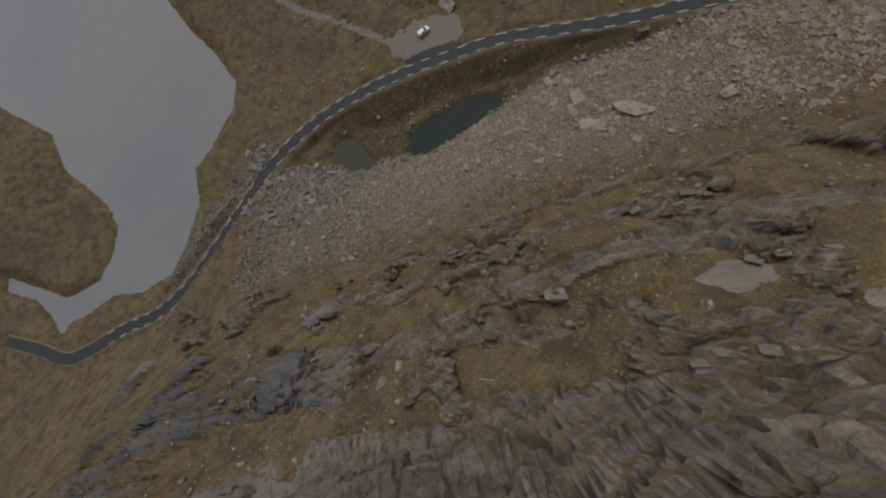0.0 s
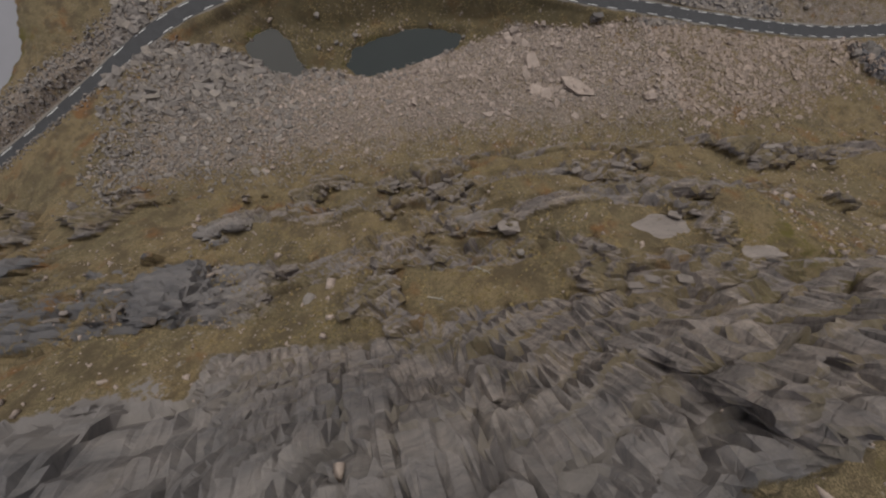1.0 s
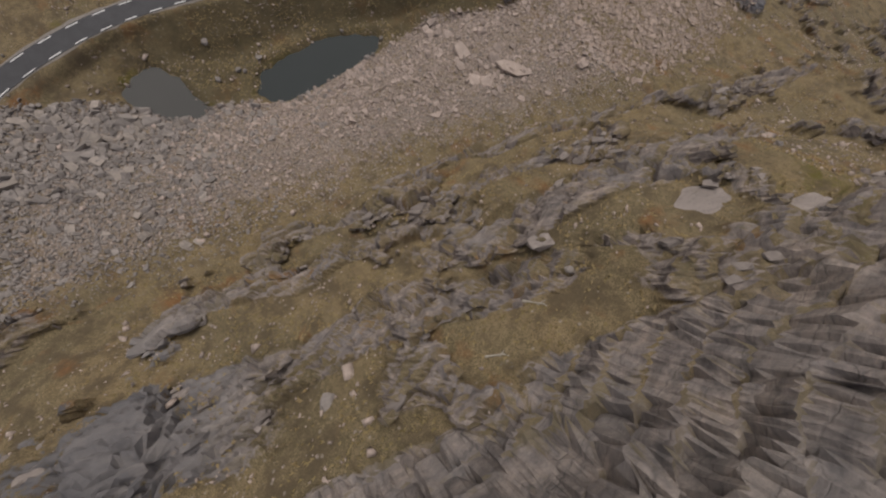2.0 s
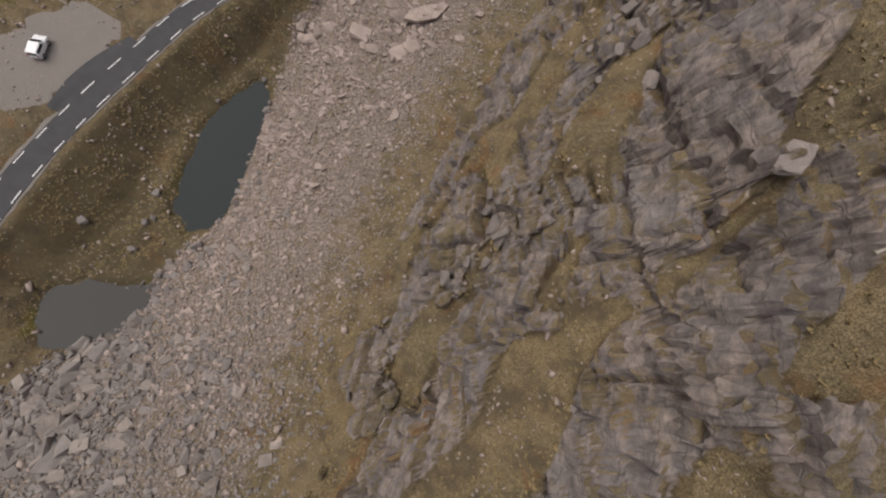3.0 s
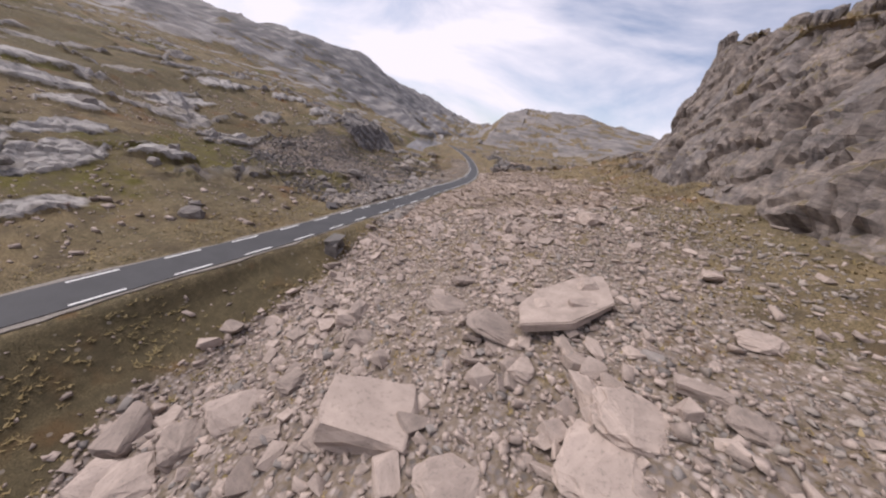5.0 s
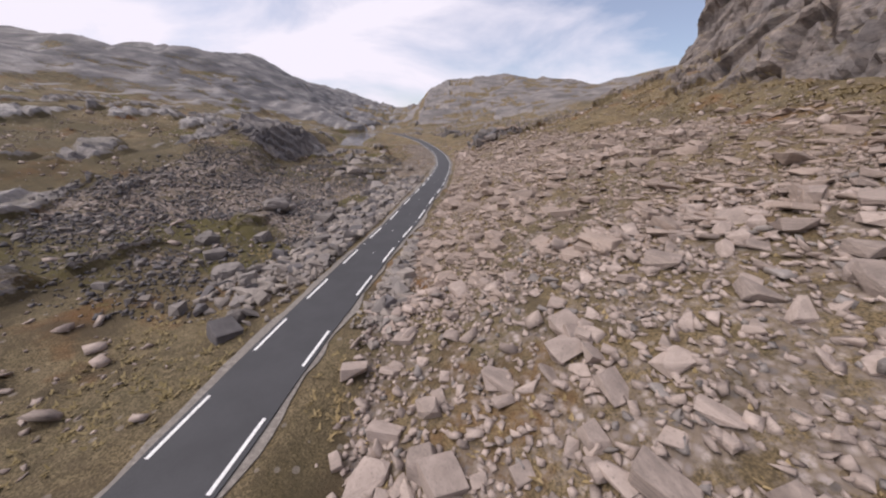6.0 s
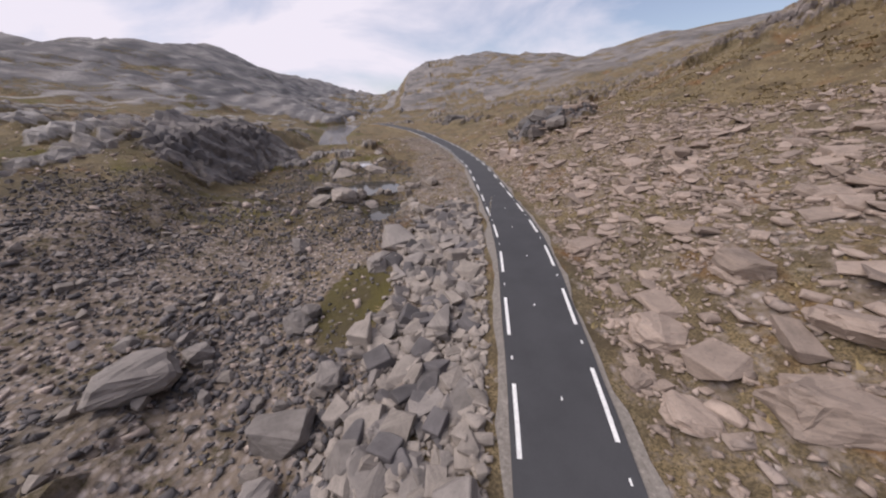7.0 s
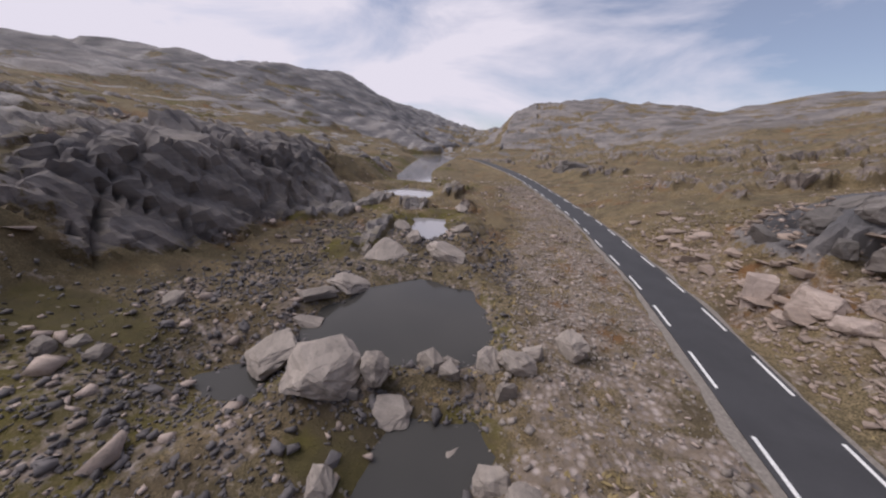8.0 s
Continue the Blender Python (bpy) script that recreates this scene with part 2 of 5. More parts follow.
def make_gravel():
    m, nt, b = material("road_gravel")
    plain = mapped(nt)
    a = noise_node(nt, plain, 6, 6, 0.75)
    p = noise_node(nt, plain, 0.35, 4, 0.6)
    c = ramp(nt, a, (0.3, (0.12, 0.105, 0.09)), (0.55, (0.23, 0.205, 0.18)), (0.75, (0.36, 0.325, 0.295)))
    c = mix(nt, ramp(nt, p, (0.45, (0, 0, 0)), (0.7, (0.6, 0.6, 0.6))), c, (0.19, 0.172, 0.15))
    nt.links.new(c, b.inputs["Base Color"])
    b.inputs["Roughness"].default_value = 0.9
    bump(nt, b, a, 0.6, 0.05)
    return m


def make_water(name, colour, ripple, gloss=0.5):
    m, nt, b = material(name)
    plain = mapped(nt)
    n1 = noise_node(nt, plain, ripple, 4, 0.6)
    n2 = noise_node(nt, plain, 0.12, 4, 0.6)
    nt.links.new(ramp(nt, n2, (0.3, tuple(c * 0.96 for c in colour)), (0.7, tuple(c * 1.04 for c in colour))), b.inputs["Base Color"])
    b.inputs["Roughness"].default_value = 0.06
    b.inputs["IOR"].default_value = 1.333
    b.inputs["Specular IOR Level"].default_value = gloss
    bump(nt, b, n1, 0.05, 0.02)
    return m


def make_plain(name, colour, rough=0.5, metal=0.0, wear=0.25, scale=6.0):
    m, nt, b = material(name)
    n = noise_node(nt, mapped(nt), scale, 5, 0.65)
    nt.links.new(ramp(nt, n, (0.3, tuple(c * (1 - wear) for c in colour)), (0.6, colour)), b.inputs["Base Color"])
    b.inputs["Roughness"].default_value = rough
    b.inputs["Metallic"].default_value = metal
    return m


GROUND = make_ground()
STONE_PINK = make_stone("pink_gneiss", (0.365, 0.298, 0.258))
STONE_GREY = make_stone("grey_gneiss", (0.24, 0.214, 0.196))
STONE_SLAB = make_stone("brown_weathered_slab", (0.322, 0.256, 0.213), 0.45)
STONE_RUBBLE = make_stone("grey_rubble", (0.132, 0.121, 0.121), 0.5)
STONE_PALE = make_stone("pale_worn_gneiss", (0.29, 0.253, 0.222), 0.5)
STONE_CLIFF = make_stone("cliff_gneiss", (0.225, 0.195, 0.178), 0.6)
STONE_DARK = make_stone("dark_lichen_rock", (0.17, 0.155, 0.145), 0.7)
def make_straw():
    m, nt, b = material("dry_grass")
    geo = nt.nodes.new("ShaderNodeNewGeometry")
    n = noise_node(nt, mapped(nt), 0.08, 4, 0.6)
    c = mix(nt, 0.5, ramp(nt, geo.outputs["Random Per Island"], (0.0, (0.20, 0.16, 0.08)), (0.5, (0.29, 0.225, 0.12)), (1.0, (0.40, 0.32, 0.19))),
            ramp(nt, n, (0.35, (0.15, 0.125, 0.05)), (0.6, (0.28, 0.20, 0.095))))
    nt.links.new(c, b.inputs["Base Color"])
    b.inputs["Roughness"].default_value = 0.9
    b.inputs["Specular IOR Level"].default_value = 0.15
    return m


STRAW = make_straw()
ASPHALT = make_asphalt()
GRAVEL = make_gravel()
# pale base colour stands in for bright sky mirrored in lake, pools and tarn
SKY_TINTED_WATER = make_water("sky_tinted_water", (0.26, 0.255, 0.27), 1.2, 1.0)
POOL_WATER = make_water("pool_water", (0.05, 0.048, 0.044), 2.0)
POND_WATER = make_water("pond_water", (0.022, 0.029, 0.031), 2.5, 0.15)
SHALLOW_WATER = make_water("shallow_pond_water", (0.045, 0.045, 0.044), 2.5, 0.22)
CAR_WHITE = make_plain("white_car_paint", (0.82, 0.82, 0.82), 0.25, 0, 0.06, 3.0)
CAR_GLASS = make_plain("dark_car_glass", (0.02, 0.025, 0.03), 0.08, 0, 0.1, 2.0)
RUBBER = make_plain("tyre_rubber", (0.03, 0.03, 0.03), 0.9)
ALLOY = make_plain("wheel_alloy", (0.5, 0.5, 0.52), 0.35, 0.9, 0.2)
RED_LENS = make_plain("red_lens", (0.45, 0.02, 0.02), 0.2)
CLEAR_LENS = make_plain("clear_lens", (0.7, 0.7, 0.7), 0.15)
POLE_WOOD = make_plain("weathered_pole", (0.45, 0.38, 0.28), 0.8, 0, 0.4, 12.0)
REFLECTOR = make_plain("reflector_band", (0.7, 0.7, 0.68), 0.3)
BLEACHED = make_plain("bleached_wood", (0.36, 0.33, 0.28), 0.85, 0, 0.4, 10.0)
HOLLOW_SHADE = make_plain("hollow_shade", (0.05, 0.046, 0.043), 0.9)
ROAD_PAINT = make_plain("road_paint", (0.78, 0.78, 0.76), 0.6, 0.0, 0.3, 9.0)


# ---- ground: cross-sections of the valley from south to north, lofted into one sheet ----
ROAD_Y = [-300, -242, -226, -212, -203, -189, -179, -171, -163, -155, -145, -128, -111, -94, -76, -60, -50, -32, -15, 3, 12, 20, 27, 33, 47, 57, 70, 79, 93, 115, 150, 195, 260]
ROAD_X = [26, 38, 44, 50, 48.5, 44.4, 42.9, 40.2, 35.4, 28.5, 19, 3.0, -6.5, -11.4, -13.6, -13.8, -13.6, -9.1, -5.4, -3.2, -1.7, 0.0, 1.2, 2.2, 3.3, 3.8, 4.0, 3.5, 2.4, -1.6, -11, -28, -56]
ROAD_ZY = [-300, -185, -120, -60, -50, -32, -15, 8, 20, 27, 57, 100, 150, 195, 260]
ROAD_ZZ = [-3, -2.6, -1.2, 0, 0.4, 1.8, 2.5, 2.9, 3.7, 4.3, 4.4, 4.8, 6.8, 8, 8]


def spline(xs, ys, q):
    """A smooth curve through the given stations."""
    xs, ys, q = np.array(xs, float), np.array(ys, float), np.asarray(q, float)
    d = np.gradient(ys, xs)
    i = np.clip(np.searchsorted(xs, q) - 1, 0, len(xs) - 2)
    h = xs[i + 1] - xs[i]
    s = np.clip((q - xs[i]) / h, 0, 1)
    return ((2 * s**3 - 3 * s**2 + 1) * ys[i] + (s**3 - 2 * s**2 + s) * h * d[i]
            + (3 * s**2 - 2 * s**3) * ys[i + 1] + (s**3 - s**2) * h * d[i + 1])


def road_x(y):
    return spline(ROAD_Y, ROAD_X, y)


def road_z(y):
    return spline(ROAD_ZY, ROAD_ZZ, y)


SECTIONS = {
    -2500: [(-4000, 60), (4000, 60)],
    -700: [(-2000, 120), (-500, 70), (0, 10), (300, 60), (2000, 160)],
    -260: [(-500, 80), (-250, 30), (-120, 0), (-40, 2), (0, 0), (40, -4), (75, -3), (90, 1), (110, 15), (160, 45), (300, 90), (2000, 150)],
    -180: [(-500, 70), (-250, 25), (-120, -4), (0, -6), (30, -5), (42, -2.4), (50, -2.3), (58, 3), (75, 14), (100, 35), (150, 60), (300, 110), (2000, 150)],
    -130: [(-500, 60), (-200, 20), (-90, 0), (-40, -4), (-15, -3), (0, -1.4), (7, -1.4), (14, 2), (30, 8), (45, 14), (56, 20), (66, 34), (78, 52), (95, 75), (150, 95), (300, 130)],
    -95: [(-500, 60), (-200, 25), (-90, 4), (-50, -1), (-25, -1.3), (-15, -0.6), (-9, -0.7), (-4, -3), (0, -5.5), (10, -5.6), (14, -3), (30, 8), (45, 15), (52, 20), (56, 27), (62, 31), (70, 43), (76, 49), (79, 62), (100, 85), (300, 130)],
    -75: [(-500, 60), (-200, 26), (-80, 6), (-50, 0), (-30, -0.8), (-16, -0.3), (-10.5, -0.3), (-6, -3.4), (-2, -6), (10, -6), (15, -4), (24, 3.5), (36, 9), (47, 15), (49.5, 23), (54, 27), (57, 35), (62, 40), (65, 47), (72, 53), (75, 66), (85, 76), (110, 90), (300, 130)],
    -55: [(-500, 60), (-200, 28), (-80, 8), (-50, 2), (-30, -0.6), (-16, 0.1), (-10.5, 0.1), (-6, -3), (-3, -6), (4, -6), (8, -3), (20, 6), (32, 10.5), (43.5, 14.5), (46, 23.5), (51, 28), (53.5, 35), (58, 39), (60.5, 51), (69, 59), (71.5, 68), (85, 78), (110, 92), (300, 130)],
    -35: [(-500, 60), (-200, 32), (-80, 14), (-50, 6), (-30, 3), (-20, 2), (-12.6, 1.7), (-7, 1.7), (-3, -1), (2, -2.2), (8, 1.5), (16, 5.5), (25, 8.8), (38, 13.5), (43, 15.5), (45, 25), (48, 33), (53, 37), (57, 43), (59, 52), (67, 59), (71, 68), (80, 74), (110, 88), (300, 130)],
    -12: [(-500, 60), (-200, 34), (-80, 16), (-40, 8), (-24, 5), (-15, 3), (-8, 2.6), (-2.5, 2.6), (1.5, 1.2), (6, 2.6), (14, 6), (20, 8.5), (28, 12), (40, 15.5), (43.5, 17), (45.5, 25), (49, 37), (54, 39.5), (60, 44), (66, 50), (80, 61), (110, 76), (300, 125)],
    15: [(-500, 55), (-200, 34), (-80, 14), (-45, 6), (-20, 3), (-12, 2.4), (-4, 3.2), (2, 3.2), (5, 4), (11, 7), (20, 10), (35, 15), (46, 18.5), (49, 30), (52.5, 42.5), (60, 45), (80, 54), (110, 68), (300, 115)],
    45: [(-500, 60), (-200, 34), (-80, 16), (-45, 11), (-33, 8.5), (-28, 5.4), (-18, 3.4), (-8, 3.2), (0, 4.2), (6.2, 4.4), (10, 6.5), (19, 10), (35, 14), (50, 21), (54, 27), (57, 50.5), (66, 54), (90, 60), (300, 105)],
    62: [(-500, 65), (-200, 32), (-80, 18), (-45, 13.5), (-34, 12.2), (-30.2, 5.2), (-20, 3.4), (-7, 3.3), (1, 4.4), (7, 4.5), (10, 7), (14, 9), (30, 14), (54, 24), (57.5, 29), (60.5, 55), (70, 57.5), (90, 60), (300, 100)],
    66: [(-500, 65), (-200, 32), (-80, 18), (-46, 13.7), (-35, 12.3), (-31, 5.3), (-21, 3.7), (-7.3, 3.5), (0.7, 4.4), (7, 4.5), (10, 6.7), (14, 8.7), (30, 13.5), (56, 24), (62, 28), (72, 36), (90, 44), (300, 98)],
    75: [(-500, 66), (-200, 32), (-80, 18), (-47, 14), (-36, 12.6), (-32.4, 5.4), (-22, 4.2), (-8, 3.9), (0, 4.4), (7, 4.5), (10, 6), (14, 8), (30, 12.5), (60, 25), (90, 38), (300, 95)],
    100: [(-500, 70), (-200, 34), (-80, 17), (-52, 13), (-43, 11.5), (-38, 6), (-20, 5), (-8, 4.7), (-2, 4.7), (5, 4.8), (10, 7), (30, 11), (60, 18), (100, 32), (300, 90)],
    150: [(-500, 70), (-285, 47), (-200, 30), (-90, 12), (-45, 6), (-25, 5.6), (-10, 6.5), (-3, 6.9), (4, 8), (20, 10), (60, 15), (150, 36), (300, 80)],
    350: [(-800, 105), (-420, 92), (-275, 80), (-200, 44), (-130, 14), (-85, 4), (-60, 4), (-30, 9), (0, 12), (60, 17), (150, 32), (400, 85), (900, 160)],
    480: [(-900, 120), (-420, 108), (-272, 98), (-235, 78), (-180, 36), (-110, 8), (-40, 8), (0, 15), (100, 26), (400, 78), (900, 170)],
    600: [(-900, 130), (-420, 110), (-290, 90), (-245, 72), (-200, 34), (-100, 9), (0, 20), (150, 42), (400, 70), (700, 105), (1500, 200)],
    1000: [(-1500, 160), (-500, 120), (-310, 100), (-220, 72), (-150, 56), (-80, 62), (-45, 105), (10, 128), (180, 144), (300, 132), (437, 118), (560, 150), (640, 162), (1000, 200)],
    1600: [(-2500, 70), (2500, 70)],
    4000: [(-4000, 40), (4000, 40)],
}

LAKE_Z, POND_Z, POOL_Z = -5.6, -5.0, 3.55
LAKE = [(-130, -185), (-84, -168), (-68, -160), (-51, -149), (-36, -141.5), (-26, -143.5), (-13, -154), (-6.5, -161), (7, -160.5), (21.5, -167.5), (29, -173), (33, -186), (31.5, -198),
        (35.5, -208), (37, -216), (41, -220), (34, -224), (26, -231), (19, -246), (14, -245), (21, -231), (28, -217), (25, -204), (16, -197), (6, -195), (-4, -200), (-10, -206),
        (-23.5, -219), (-41, -226), (-63, -254), (-110, -300), (-260, -330), (-330, -250), (-240, -190)]
POND = [(0.6, -51.0), (3.6, -52.0), (6.2, -56), (8.4, -63), (11.0, -70), (12.8, -77), (12.6, -82.4), (9.8, -84.2), (5.8, -82.6), (3.2, -78), (0.6, -71), (-1.2, -64), (-1.0, -57)]
SMALL_POND = [(-0.5, -103), (3, -98.5), (8, -97.5), (11, -94.5), (13, -98), (12, -103), (9.5, -108), (5, -110), (1.5, -107.5)]
POOL = [(-19, 56), (-19.6, 59), (-18, 63.5), (-14.7, 66), (-10.7, 65), (-8, 60.4), (-8.6, 56.6), (-12.3, 55.2), (-16, 55)]
LOW_POOL = [(-12.2, 51.5), (-11.3, 53), (-8.3, 53.8), (-7.6, 52.3), (-8.6, 49.6), (-10, 46.5), (-11.6, 47.5)]
SIDE_POOL = [(-22.6, 52.4), (-20.7, 54.2), (-18.6, 53), (-18.4, 51.8), (-20, 51)]
UP_POOL = [(-21.6, 84), (-17.4, 84.5), (-15.4, 78), (-16.4, 73.5), (-19.5, 76)]
MID_POOL = [(-35, 100), (-30, 96.5), (-24, 95), (-23.5, 99), (-25.5, 107), (-32, 108)]
TARN = [(-100, 285), (-76, 335), (-60, 300), (-46, 200), (-38, 150), (-32, 128), (-29, 117), (-37, 115), (-43, 130), (-53, 165), (-70, 230)]


def grad_noise(x, y, z=0.0, seed=0):
    """Smooth lattice noise on arrays, about -1 to 1."""
    x, y = np.broadcast_arrays(np.asarray(x, float), np.asarray(y, float))
    z = np.broadcast_to(np.asarray(z, float), x.shape)
    xi, yi, zi = np.floor(x).astype(np.int64), np.floor(y).astype(np.int64), np.floor(z).astype(np.int64)
    xf, yf, zf = x - xi, y - yi, z - zi
    sx, sy, sz = (v * v * v * (v * (v * 6 - 15) + 10) for v in (xf, yf, zf))

    def corner(a, b, c):
        h = ((xi + a) * 374761393 + (yi + b) * 668265263 + (zi + c) * 1274126177 + seed * 974711) & 0xFFFFFFFF
        h = ((h ^ (h >> 13)) * 1103515245 + 12345) & 0xFFFFFFFF
        h = h ^ (h >> 16)
        g1, g2, g3 = ((h & 1023) / 511.5 - 1), (((h >> 10) & 1023) / 511.5 - 1), (((h >> 20) & 1023) / 511.5 - 1)
        return g1 * (xf - a) + g2 * (yf - b) + g3 * (zf - c)

    def lerp(a, b, s):
        return a + (b - a) * s

    lo = lerp(lerp(corner(0, 0, 0), corner(1, 0, 0), sx), lerp(corner(0, 1, 0), corner(1, 1, 0), sx), sy)
    hi = lerp(lerp(corner(0, 0, 1), corner(1, 0, 1), sx), lerp(corner(0, 1, 1), corner(1, 1, 1), sx), sy)
    return lerp(lo, hi, sz) * 1.3


def fbm(x, y, z=0.0, octaves=4, seed=0, gain=0.5):
    total, amp, f = 0.0, 1.0, 1.0
    for k in range(octaves):
        total = total + amp * grad_noise(x * f, y * f, np.asarray(z) * f, seed + k * 17)
        amp, f = amp * gain, f * 2.03
    return total


def ridged(x, y, z=0.0, octaves=4, seed=0):
    total, amp, f = 0.0, 1.0, 1.0
    for k in range(octaves):
        total = total + amp * (1 - 2 * np.abs(grad_noise(x * f, y * f, np.asarray(z) * f, seed + k * 29)))
        amp, f = amp * 0.5, f * 2.1
    return total


def smooth(a, b, v):
    s = np.clip((v - a) / (b - a), 0, 1)
    return s * s * (3 - 2 * s)


def shore(poly, x, y):
    """Signed distance to a shoreline, negative on the water."""
    px, py = x + 0.7 * grad_noise(x * 0.45, y * 0.45, 3.1, 5), y + 0.7 * grad_noise(x * 0.45, y * 0.45, 9.7, 6)
    best, inside = np.full(x.shape, 1e9), np.zeros(x.shape, bool)
    for (ax, ay), (bx, by) in zip(poly, poly[1:] + poly[:1]):
        ex, ey = bx - ax, by - ay
        s = np.clip(((px - ax) * ex + (py - ay) * ey) / (ex * ex + ey * ey), 0, 1)
        best = np.minimum(best, np.hypot(px - ax - s * ex, py - ay - s * ey))
        if ey != 0:
            inside ^= ((ay > py) != (by > py)) & (px < ex * (py - ay) / ey + ax)
    return np.where(inside, -best, best)


SEC_Y = np.array(sorted(SECTIONS), float)


SEC_ROWS = [np.array(SECTIONS[int(v)], float).T for v in SEC_Y]


def base_height(x, y):
    x, y = np.asarray(x, float), np.asarray(y, float)
    i = np.clip(np.searchsorted(SEC_Y, y) - 1, 0, len(SEC_Y) - 2)
    out = np.empty(x.shape)
    for k in np.unique(i):
        m = i == k
        s = np.clip((y[m] - SEC_Y[k]) / (SEC_Y[k + 1] - SEC_Y[k]), 0, 1)
        out[m] = np.interp(x[m], *SEC_ROWS[k]) * (1 - s) + np.interp(x[m], *SEC_ROWS[k + 1]) * s
    return out


WATERS = [(LAKE, LAKE_Z, 0.35), (POND, POND_Z, 0.6), (SMALL_POND, POND_Z, 0.5), (POOL, POOL_Z, 0.5), (LOW_POOL, POOL_Z - 0.7, 0.5),
          (SIDE_POOL, POOL_Z - 0.4, 0.5), (UP_POOL, POOL_Z + 0.9, 0.5), (MID_POOL, 5.0, 0.4), (TARN, 5.2, 0.3)]


# bald slabs of pale gneiss on the western hillside: centre, half widths, height
BALD = [(-48.3, -7.6, 2.6, 4.0, 1.5), (-39, -14.5, 2.4, 6.5, 0.8), (-32.5, -20.5, 3.6, 6.5, 1.3), (-29, -10, 2.0, 3.6, 1.9), (-58, -4, 3.0, 8, 1.0), (-38.5, -24, 3.0, 5, 0.9),
        (-23.5, -27, 2.2, 4.5, 0.7), (-44, 14, 2.0, 5, 1.1), (-62, 20, 3.0, 8, 1.2), (-52, 60, 3.2, 5, 1.2), (-70, 2, 3.5, 9, 1.2), (-54, -30, 3.2, 8, 1.2),
        (-47, -38, 3.0, 7, 1.0), (-75, 45, 3.6, 10, 1.4), (-31, -44, 3.0, 5, 0.8), (-88, -15, 4.0, 11, 1.5), (-66, 62, 3.0, 8, 1.3), (-31, -62, 3.5, 3, 1.2), (-38, -66, 3, 4, 1.2), (-45, -52, 3, 6, 1.0)]


def bald_slabs(x, y):
    share, lift = np.zeros(x.shape), np.zeros(x.shape)
    m = (x < -14) & (x > -105) & (y > -80) & (y < 90)
    if m.any():
        px, py = x[m], y[m]
        wx = px + 1.1 * fbm(px * 0.22, py * 0.16, 3.3, 3, 91)
        wy = py + 2.2 * fbm(px * 0.22, py * 0.16, 7.3, 3, 92)
        sh, li = np.zeros(px.shape), np.zeros(px.shape)
        for cx, cy, rx, ry, h in BALD:
            d = np.hypot((wx - cx) / rx, (wy - cy) / ry)
            k = smooth(1.08, 0.82, d)
            sh, li = np.maximum(sh, k), np.maximum(li, 0.65 * k * h * (0.75 + 0.25 * np.clip((wx - cx) / rx, -1, 1)))
        share[m], lift[m] = sh, li
    return share, lift


